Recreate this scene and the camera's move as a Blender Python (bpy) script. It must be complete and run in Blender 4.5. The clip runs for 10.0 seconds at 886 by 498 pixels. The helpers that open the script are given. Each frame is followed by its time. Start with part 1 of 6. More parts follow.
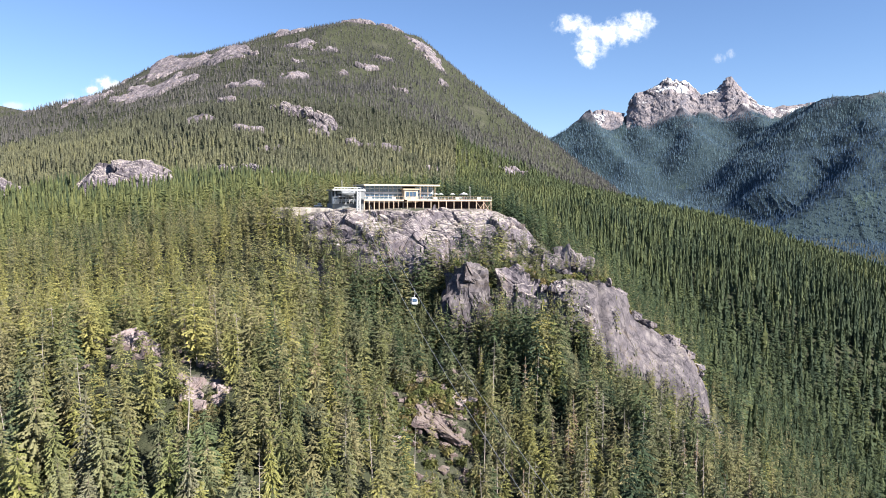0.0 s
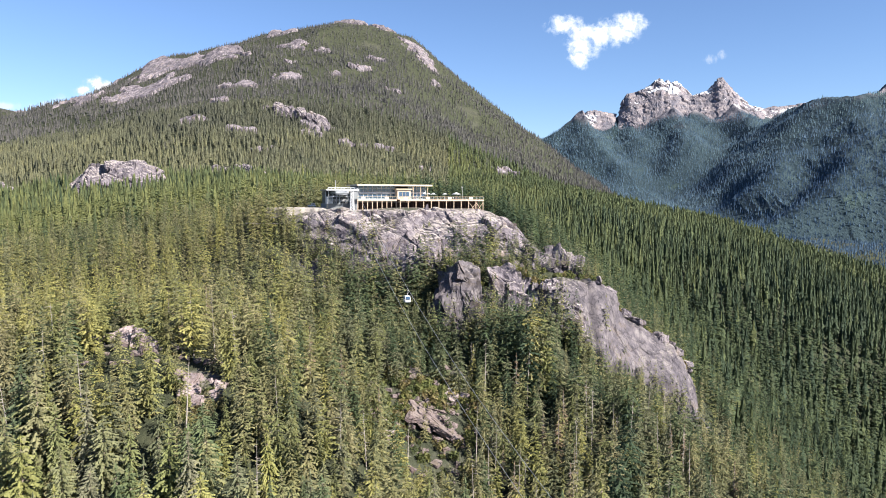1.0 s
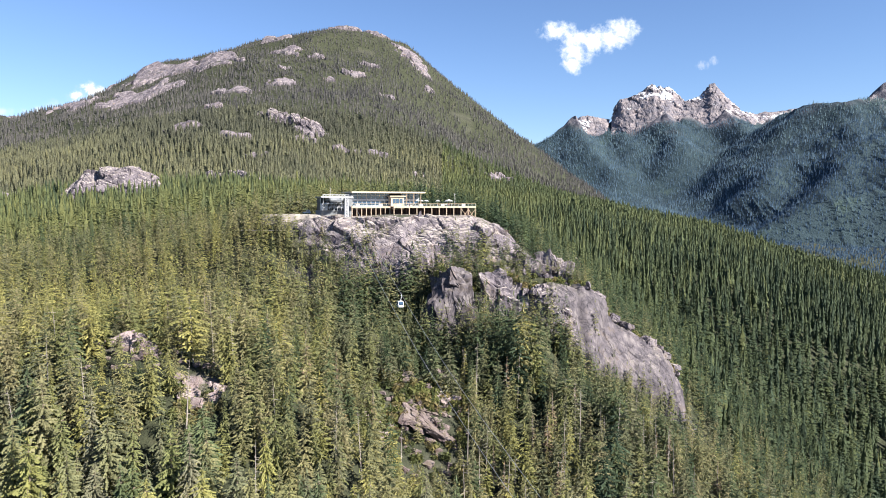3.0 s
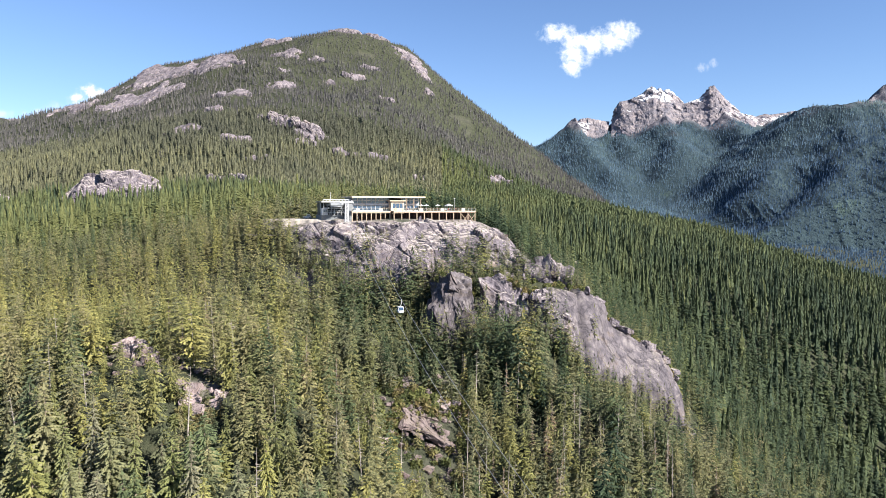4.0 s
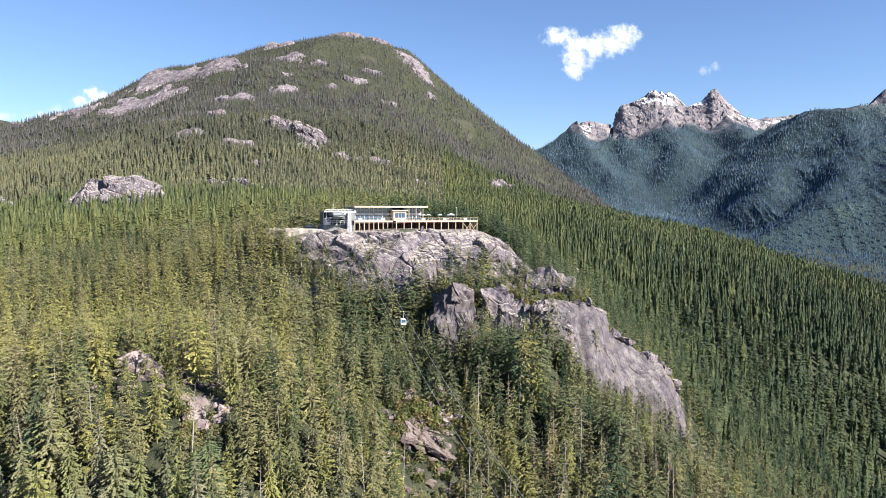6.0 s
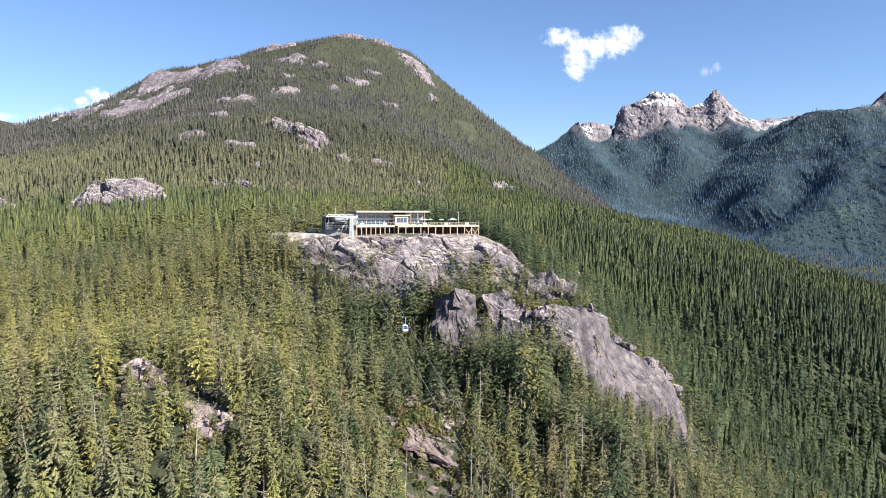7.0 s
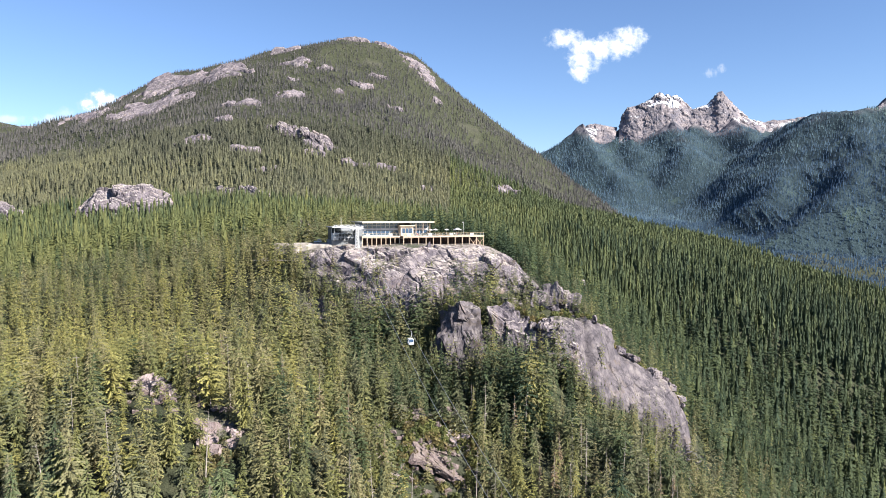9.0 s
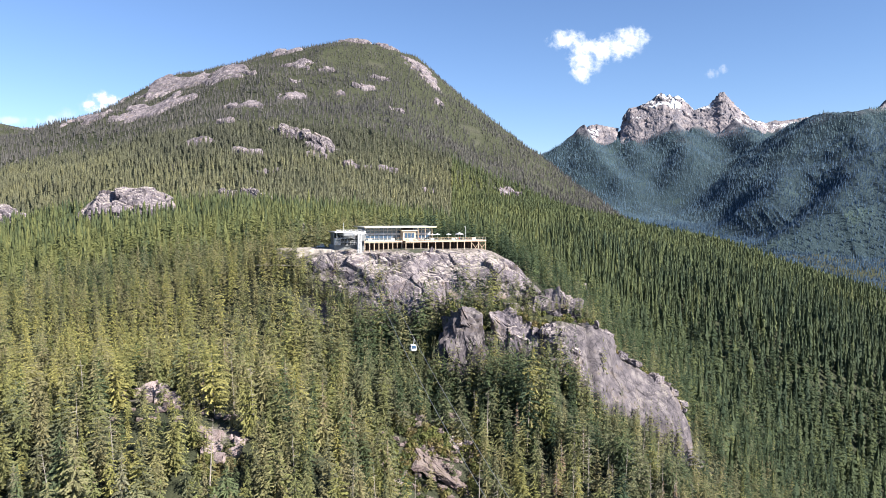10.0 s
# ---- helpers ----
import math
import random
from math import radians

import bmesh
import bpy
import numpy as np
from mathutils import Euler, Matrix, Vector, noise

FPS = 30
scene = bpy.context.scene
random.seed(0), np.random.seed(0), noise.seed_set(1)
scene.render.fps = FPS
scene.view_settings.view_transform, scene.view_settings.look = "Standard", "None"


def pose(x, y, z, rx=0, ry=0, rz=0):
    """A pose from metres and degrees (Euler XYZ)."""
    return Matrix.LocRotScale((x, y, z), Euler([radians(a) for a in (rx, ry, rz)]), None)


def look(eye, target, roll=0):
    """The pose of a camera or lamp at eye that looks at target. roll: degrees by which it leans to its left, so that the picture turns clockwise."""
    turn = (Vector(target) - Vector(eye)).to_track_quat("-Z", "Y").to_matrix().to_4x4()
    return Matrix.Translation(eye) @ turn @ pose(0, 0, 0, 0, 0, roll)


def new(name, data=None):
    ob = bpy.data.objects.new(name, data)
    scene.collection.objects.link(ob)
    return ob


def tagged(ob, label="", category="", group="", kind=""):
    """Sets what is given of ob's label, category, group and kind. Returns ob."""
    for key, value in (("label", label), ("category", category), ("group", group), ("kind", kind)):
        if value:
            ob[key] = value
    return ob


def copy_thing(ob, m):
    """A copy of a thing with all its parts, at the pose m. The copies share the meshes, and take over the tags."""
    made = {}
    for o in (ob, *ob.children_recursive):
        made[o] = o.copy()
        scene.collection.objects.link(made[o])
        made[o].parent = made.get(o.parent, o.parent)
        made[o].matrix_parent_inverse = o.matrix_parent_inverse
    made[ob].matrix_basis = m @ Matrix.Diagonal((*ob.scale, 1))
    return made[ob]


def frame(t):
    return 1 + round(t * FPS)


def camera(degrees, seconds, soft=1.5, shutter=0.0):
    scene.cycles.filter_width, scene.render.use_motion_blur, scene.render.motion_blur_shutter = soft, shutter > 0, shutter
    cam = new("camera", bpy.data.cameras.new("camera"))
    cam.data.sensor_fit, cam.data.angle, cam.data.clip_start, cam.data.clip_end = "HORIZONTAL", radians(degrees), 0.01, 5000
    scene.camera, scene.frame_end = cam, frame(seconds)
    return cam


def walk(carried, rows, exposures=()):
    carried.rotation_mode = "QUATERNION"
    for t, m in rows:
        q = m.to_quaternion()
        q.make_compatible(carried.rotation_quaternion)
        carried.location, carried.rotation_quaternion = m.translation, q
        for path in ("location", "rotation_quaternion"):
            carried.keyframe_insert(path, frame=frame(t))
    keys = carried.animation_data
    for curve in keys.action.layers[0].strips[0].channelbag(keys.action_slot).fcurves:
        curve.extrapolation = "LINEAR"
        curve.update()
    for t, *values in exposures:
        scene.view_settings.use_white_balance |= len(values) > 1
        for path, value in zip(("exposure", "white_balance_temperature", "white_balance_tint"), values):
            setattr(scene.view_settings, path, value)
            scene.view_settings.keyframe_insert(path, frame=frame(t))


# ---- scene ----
cam = camera(63.69, 10.0, soft=0.95)
walk(cam, [
    (0, pose(-0.71, 7.88, 97.94, 85.860, -0.122, 0.992)),
    (0.5, pose(-0.63, 6.17, 97.74, 85.862, -0.088, 0.688)),
    (1, pose(-0.56, 4.55, 97.69, 85.902, -0.076, 0.414)),
    (1.5, pose(-0.40, 2.93, 97.68, 85.983, -0.055, 0.193)),
    (2, pose(-0.25, 1.47, 97.75, 86.094, -0.056, 0.013)),
    (2.5, pose(-0.14, 0.43, 98.03, 86.203, -0.050, -0.065)),
    (4, pose(-0.10, -1.05, 99.46, 86.468, -0.045, -0.080)),
    (4.5, pose(-0.12, -1.30, 100.15, 86.522, -0.060, -0.045)),
    (5, pose(-0.14, -1.51, 100.87, 86.569, -0.075, -0.012)),
    (5.5, pose(-0.22, -1.68, 101.62, 86.614, -0.098, 0.019)),
    (7, pose(-0.42, -2.65, 104.16, 86.690, -0.165, 0.166)),
    (7.5, pose(-0.53, -3.01, 105.12, 86.697, -0.171, 0.242)),
    (8, pose(-0.62, -3.50, 106.09, 86.717, -0.164, 0.325)),
    (8.5, pose(-0.69, -4.01, 107.03, 86.736, -0.150, 0.417)),
    (9, pose(-0.75, -4.45, 108.00, 86.773, -0.142, 0.505)),
    (9.5, pose(-0.86, -4.80, 108.86, 86.810, -0.120, 0.575)),
    (10, pose(-1.00, -5.00, 109.70, 86.822, -0.100, 0.628)),
])
scene.view_settings.exposure = 1.8

# ---- light: clear sky and a high afternoon sun ----
SUN = Vector((0.76, -0.42, 0.61)).normalized()
world = bpy.data.worlds.new("sky")
scene.world = world
world.use_nodes = True
wn = world.node_tree.nodes
sky = wn.new("ShaderNodeTexSky")
sky.sky_type = 'NISHITA'
sky.sun_disc = False
sky.sun_elevation = math.asin(SUN.z)
sky.sun_rotation = math.atan2(SUN.x, SUN.y)
sky.altitude = 900
sky.air_density = 1.0
sky.dust_density = 0.0
sky.ozone_density = 3.0
wn["Background"].inputs["Strength"].default_value = 0.044
deep = wn.new("ShaderNodeMix")
deep.data_type, deep.blend_type = 'RGBA', 'MULTIPLY'
deep.inputs[0].default_value = 1.0
deep.inputs[7].default_value = (0.90, 0.97, 1.14, 1)
world.node_tree.links.new(sky.outputs[0], deep.inputs[6])
world.node_tree.links.new(deep.outputs[2], wn["Background"].inputs["Color"])
sun = new("sun", bpy.data.lights.new("sun", 'SUN'))
sun.data.energy = 4.6
sun.data.angle = radians(0.5)
sun.data.color = (1.0, 0.94, 0.85)
sun.matrix_world = look(SUN * 100, (0, 0, 0))


# ---- materials ----
def material(name, rough=0.8, spec=0.3, metal=0.0):
    m = bpy.data.materials.new(name)
    m.use_nodes = True
    b = m.node_tree.nodes["Principled BSDF"]
    b.inputs["Roughness"].default_value = rough
    b.inputs["Specular IOR Level"].default_value = spec
    b.inputs["Metallic"].default_value = metal
    return m, m.node_tree, b


def node(tree, kind, **values):
    n = tree.nodes.new(kind)
    for k, v in values.items():
        n.inputs[k].default_value = v
    return n


def ramp(tree, stops, fac=None):
    n = tree.nodes.new("ShaderNodeValToRGB")
    e = n.color_ramp.elements
    while len(e) < len(stops):
        e.new(0.5)
    for s, (p, c) in zip(e, stops):
        s.position, s.color = p, (c if len(c) == 4 else (*c, 1))
    if fac is not None:
        tree.links.new(fac, n.inputs[0])
    return n


def mix(tree, fac, a, b, mode='MIX'):
    n = tree.nodes.new("ShaderNodeMix")
    n.data_type, n.blend_type = 'RGBA', mode
    for v, i in ((fac, 0), (a, 6), (b, 7)):
        if isinstance(v, (int, float)):
            n.inputs[i].default_value = v
        elif isinstance(v, tuple):
            n.inputs[i].default_value = (*v, 1)
        else:
            tree.links.new(v, n.inputs[i])
    return n.outputs[2]


def noise_tex(tree, scale, detail=4, rough=0.6, vec=None, stretch=None):
    n = node(tree, "ShaderNodeTexNoise", Scale=scale, Detail=detail, Roughness=rough)
    co = tree.nodes.new("ShaderNodeNewGeometry").outputs["Position"] if vec is None else vec
    if stretch:
        mp = node(tree, "ShaderNodeMapping", Scale=stretch)
        tree.links.new(co, mp.inputs[0])
        co = mp.outputs[0]
    tree.links.new(co, n.inputs["Vector"])
    return n.outputs[0]


def bump(tree, bsdf, height, strength, dist):
    n = node(tree, "ShaderNodeBump", Strength=strength, Distance=dist)
    tree.links.new(height, n.inputs["Height"])
    tree.links.new(n.outputs[0], bsdf.inputs["Normal"])


def plain(name, colour, rough=0.7, metal=0.0, vary=0.15, scale=2.0, spec=0.3):
    m, t, b = material(name, rough, spec, metal)
    dark = tuple(c * (1 - vary) for c in colour)
    lite = tuple(min(1, c * (1 + vary)) for c in colour)
    r = ramp(t, [(0.3, dark), (0.7, lite)], noise_tex(t, scale))
    t.links.new(r.outputs[0], b.inputs["Base Color"])
    return m


def granite_colour(t, tone=1.0, streak=True, ledges=True, mottle=0.55, seams=0.6, pale=1.1):
    """Weathered grey granite: mottled, streaked down the faces, paler with dark specks where it faces up."""
    k = tone
    base = ramp(t, [(0.30, (0.070 * k, 0.062 * k, 0.074 * k)), (0.5, (0.160 * k, 0.139 * k, 0.156 * k)), (0.68, (0.285 * k, 0.252 * k, 0.252 * k))],
                noise_tex(t, 0.20, 8, 0.68)).outputs[0]
    fine = ramp(t, [(0.38, (0.45, 0.45, 0.48)), (0.56, (1, 1, 1))], noise_tex(t, 1.1, 6, 0.7)).outputs[0]
    c = mix(t, mottle, base, fine, 'MULTIPLY')
    if streak:
        s = ramp(t, [(0.46, (0, 0, 0)), (0.64, (1, 1, 1))], noise_tex(t, 1.0, 5, 0.6, stretch=(0.50, 0.50, 0.06))).outputs[0]
        c = mix(t, s, c, mix(t, 1.0, c, (0.50, 0.49, 0.55), 'MULTIPLY'))
    vo = node(t, "ShaderNodeTexVoronoi", Scale=0.30)
    vo.feature = 'DISTANCE_TO_EDGE'
    wn_ = node(t, "ShaderNodeTexNoise", Scale=0.35, Detail=4)
    pos = t.nodes.new("ShaderNodeNewGeometry").outputs["Position"]
    add = t.nodes.new("ShaderNodeVectorMath")
    sc = node(t, "ShaderNodeVectorMath")
    sc.operation = 'SCALE'
    sc.inputs["Scale"].default_value = 2.5
    t.links.new(pos, wn_.inputs["Vector"])
    t.links.new(wn_.outputs["Color"], sc.inputs[0])
    t.links.new(pos, add.inputs[0])
    t.links.new(sc.outputs[0], add.inputs[1])
    t.links.new(add.outputs[0], vo.inputs["Vector"])
    seam = ramp(t, [(0.0, (0.32, 0.31, 0.33)), (0.05, (1, 1, 1))], vo.outputs["Distance"]).outputs[0]
    c = mix(t, seams, c, seam, 'MULTIPLY')
    o = ramp(t, [(0.56, (0, 0, 0)), (0.70, (0.6, 0.6, 0.6))], noise_tex(t, 0.11, 6, 0.7)).outputs[0]
    c = mix(t, o, c, (0.20 * k, 0.150 * k, 0.105 * k))
    if not ledges:
        return c
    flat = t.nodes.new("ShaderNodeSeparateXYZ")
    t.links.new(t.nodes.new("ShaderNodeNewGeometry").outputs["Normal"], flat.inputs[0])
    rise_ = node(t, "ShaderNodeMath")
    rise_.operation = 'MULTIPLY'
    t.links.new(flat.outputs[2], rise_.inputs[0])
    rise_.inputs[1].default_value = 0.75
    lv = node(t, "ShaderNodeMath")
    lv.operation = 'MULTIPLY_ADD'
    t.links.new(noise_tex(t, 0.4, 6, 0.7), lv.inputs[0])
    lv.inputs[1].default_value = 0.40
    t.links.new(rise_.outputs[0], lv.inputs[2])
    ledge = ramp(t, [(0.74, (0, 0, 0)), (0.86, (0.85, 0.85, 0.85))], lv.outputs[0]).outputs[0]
    top_tone = ramp(t, [(0.40, (0.060, 0.060, 0.035)), (0.47, (0.20 * pale, 0.175 * pale, 0.160 * pale)), (0.66, (0.32 * pale, 0.285 * pale, 0.275 * pale))], noise_tex(t, 0.55, 6, 0.7)).outputs[0]
    return mix(t, ledge, c, top_tone)


granite, gt, gb = material("granite", 0.85, 0.25)
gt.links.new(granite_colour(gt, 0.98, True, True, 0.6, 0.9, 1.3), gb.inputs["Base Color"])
bump(gt, gb, noise_tex(gt, 1.3, 8, 0.7), 0.8, 0.25)

slab_granite, st_, sb_ = material("smooth_slab_granite", 0.8, 0.3)
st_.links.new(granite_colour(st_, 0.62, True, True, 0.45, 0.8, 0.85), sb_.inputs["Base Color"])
bump(st_, sb_, noise_tex(st_, 0.9, 8, 0.7), 0.6, 0.18)

high_granite, ht, hb = material("high_granite", 0.9, 0.2)
hn = ramp(ht, [(0.36, (0.42, 0.42, 0.46)), (0.52, (1, 1, 1))], noise_tex(ht, 0.05, 8, 0.75, stretch=(1.5, 0.6, 0.6))).outputs[0]
scrub = ramp(ht, [(0.57, (0, 0, 0)), (0.62, (0.8, 0.8, 0.8))], noise_tex(ht, 0.08, 8, 0.75)).outputs[0]
ht.links.new(mix(ht, scrub, mix(ht, 1.0, granite_colour(ht, 1.2, False, False, 0.75), hn, 'MULTIPLY'), (0.06, 0.066, 0.05)), hb.inputs["Base Color"])
bump(ht, hb, noise_tex(ht, 0.12, 8, 0.75), 1.0, 3.0)

rust_rock, rt, rb = material("iron_stained_granite", 0.9, 0.2)
rt.links.new(mix(rt, 0.45, granite_colour(rt, 0.9, True, True, 0.7, 0.9, 0.8), (0.150, 0.106, 0.092)), rb.inputs["Base Color"])
bump(rt, rb, noise_tex(rt, 1.3, 8, 0.7), 0.9, 0.4)

# pinker copy of the stained granite, with sunlight put into its paler colour
lit_rust, pt_, pb_ = material("sunlit_pinkish_granite", 0.9, 0.2)
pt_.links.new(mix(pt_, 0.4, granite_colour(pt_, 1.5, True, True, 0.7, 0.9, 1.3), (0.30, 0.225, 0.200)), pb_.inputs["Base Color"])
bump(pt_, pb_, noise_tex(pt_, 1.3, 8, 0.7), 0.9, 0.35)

# forest floor that turns to bare rock where the "rock" attribute says so, and to snow high up
floor_mat, ft, fb = material("forest_floor_and_rock", 0.95, 0.15)
att = ft.nodes.new("ShaderNodeAttribute")
att.attribute_name = "rock"
floor_col = ramp(ft, [(0.3, (0.022, 0.026, 0.016)), (0.55, (0.042, 0.047, 0.028)), (0.75, (0.070, 0.066, 0.042))], noise_tex(ft, 0.15, 8, 0.7)).outputs[0]
brush = ramp(ft, [(0.53, (0, 0, 0)), (0.59, (0.85, 0.85, 0.85))], noise_tex(ft, 0.045, 9, 0.8)).outputs[0]
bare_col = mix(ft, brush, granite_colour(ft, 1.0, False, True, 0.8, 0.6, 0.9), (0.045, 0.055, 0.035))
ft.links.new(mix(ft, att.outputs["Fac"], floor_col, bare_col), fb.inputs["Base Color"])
bump(ft, fb, noise_tex(ft, 0.35, 8, 0.7), 0.8, 1.5)


def leafy(t, b, colour, share=0.42):
    """Let part of the light pass through the sprays."""
    tl, mx = t.nodes.new("ShaderNodeBsdfTranslucent"), t.nodes.new("ShaderNodeMixShader")
    mx.inputs[0].default_value = share
    t.links.new(colour, b.inputs["Base Color"])
    t.links.new(colour, tl.inputs[0])
    t.links.new(b.outputs[0], mx.inputs[1])
    t.links.new(tl.outputs[0], mx.inputs[2])
    t.links.new(mx.outputs[0], t.nodes["Material Output"].inputs[0])


def foliage(name, dark, mid, light, scale=0.9, vary=1.0, tones=None):
    """Needle foliage: every tree takes its own tone from "tint", every spray varies a little more."""
    m, t, b = material(name, 0.75, 0.2)
    a = t.nodes.new("ShaderNodeAttribute")
    a.attribute_name = "tint"
    tone = ramp(t, tones or [(0.0, dark), (0.5, mid), (1.0, light)], a.outputs["Fac"]).outputs[0]
    isl = t.nodes.new("ShaderNodeNewGeometry").outputs["Random Per Island"]
    v = ramp(t, [(0.0, (1 - 0.34 * vary, 1 - 0.32 * vary, 1 - 0.34 * vary)), (1.0, (1 + 0.25 * vary, 1 + 0.22 * vary, 1 + 0.1 * vary))], isl).outputs[0]
    c = mix(t, 1.0, tone, v, 'MULTIPLY')
    g = ramp(t, [(0.35, (0.75, 0.75, 0.75)), (0.65, (1.15, 1.15, 1.1))], noise_tex(t, scale, 3)).outputs[0]
    leafy(t, b, mix(t, 1.0, c, g, 'MULTIPLY'))
    return m


needles = foliage("conifer_needles", None, None, None, tones=[(0.0, (0.048, 0.074, 0.047)), (0.2, (0.087, 0.115, 0.060)), (0.36, (0.153, 0.153, 0.102)), (0.5, (0.158, 0.171, 0.074)), (0.64, (0.216, 0.197, 0.121)), (0.8, (0.214, 0.216, 0.087)), (1.0, (0.265, 0.249, 0.099))])
# greyed and paled: haze over the mountain face is put into the needle colour
needles_far = foliage("hazed_conifers", (0.086, 0.085, 0.093), (0.118, 0.114, 0.115), (0.156, 0.147, 0.122), 0.05, 0.25)
# far firs: the blue of distance haze is mixed into their colours
needles_blue = foliage("hazed_firs", (0.078, 0.136, 0.226), (0.142, 0.218, 0.304), (0.226, 0.310, 0.268), 0.02, 0.35)
needles_mid = foliage("slope_conifers", (0.045, 0.068, 0.043), (0.093, 0.116, 0.056), (0.162, 0.172, 0.070), 0.15, 0.35)
needles_foot = foliage("foothill_conifers", (0.086, 0.091, 0.072), (0.132, 0.136, 0.092), (0.186, 0.182, 0.104), 0.1, 0.3)
shrub_leaf = foliage("shrub_leaves", (0.080, 0.100, 0.046), (0.160, 0.172, 0.064), (0.215, 0.165, 0.092))
bark = plain("bark", (0.16, 0.125, 0.10), 0.95, vary=0.35, scale=1.5)
deadwood = plain("weathered_deadwood", (0.25, 0.22, 0.20), 0.9, vary=0.3, scale=1.2)


# ---- numeric helpers ----
def lattice(ix, iy, seed):
    h = (ix.astype(np.int64) * 374761393 + iy.astype(np.int64) * 668265263 + seed * 974634181) & 0x7fffffff
    h = ((h ^ (h >> 13)) * 1274126177) & 0x7fffffff
    return ((h ^ (h >> 16)) & 0xffff) / 65535.0


def value_noise(x, y, seed=0):
    ix, iy = np.floor(x), np.floor(y)
    fx, fy = x - ix, y - iy
    fx, fy = fx * fx * (3 - 2 * fx), fy * fy * (3 - 2 * fy)
    a, b = lattice(ix, iy, seed), lattice(ix + 1, iy, seed)
    c, d = lattice(ix, iy + 1, seed), lattice(ix + 1, iy + 1, seed)
    return (a + (b - a) * fx) * (1 - fy) + (c + (d - c) * fx) * fy


def fbm(x, y, size, octaves=4, seed=0, ridged=False):
    """Fractal noise of about -1 to 1 whose largest lumps are size metres across."""
    total, amp, norm = 0.0, 1.0, 0.0
    for o in range(octaves):
        v = value_noise(x / size + 17.3 * o, y / size - 9.1 * o, seed + o) * 2 - 1
        total = total + amp * ((1 - 2 * np.abs(v)) if ridged else v)
        norm += amp
        amp, size = amp * 0.5, size * 0.5
    return total / norm


def smooth(a, b, v):
    t = np.clip((v - a) / (b - a), 0, 1)
    return t * t * (3 - 2 * t)


def mesh_object(name, verts, faces, mat, parent=None, label="", shade=False, **attrs):
    """One mesh object from arrays: faces all of one size; attrs are per-vertex floats."""
    verts, faces = np.asarray(verts, np.float32), np.asarray(faces, np.int32)
    me = bpy.data.meshes.new(name)
    k = faces.shape[1]
    me.vertices.add(len(verts))
    me.vertices.foreach_set("co", verts.ravel())
    me.loops.add(faces.size)
    me.loops.foreach_set("vertex_index", faces.ravel())
    me.polygons.add(len(faces))
    me.polygons.foreach_set("loop_start", np.arange(0, faces.size, k, dtype=np.int32))
    me.polygons.foreach_set("use_smooth", np.full(len(faces), bool(shade)))
    for key, v in attrs.items():
        me.attributes.new(key, 'FLOAT', 'POINT').data.foreach_set("value", np.asarray(v, np.float32))
    me.update(calc_edges=True)
    if mat:
        me.materials.append(mat)
    ob = new(name, me)
    if parent:
        ob.parent = parent
    return tagged(ob, label)


def part(name, bm, mat, parent=None, label=""):
    me = bpy.data.meshes.new(name)
    bm.to_mesh(me)
    bm.free()
    me.materials.append(mat)
    ob = new(name, me)
    if parent:
        ob.parent = parent
    return tagged(ob, label)


def grid_faces(nu, nv):
    """Quads of a grid of nu x nv points, point index = j * nu + i."""
    i, j = np.meshgrid(np.arange(nu - 1), np.arange(nv - 1))
    a = (j * nu + i).ravel()
    return np.stack([a, a + 1, a + nu + 1, a + nu], 1)


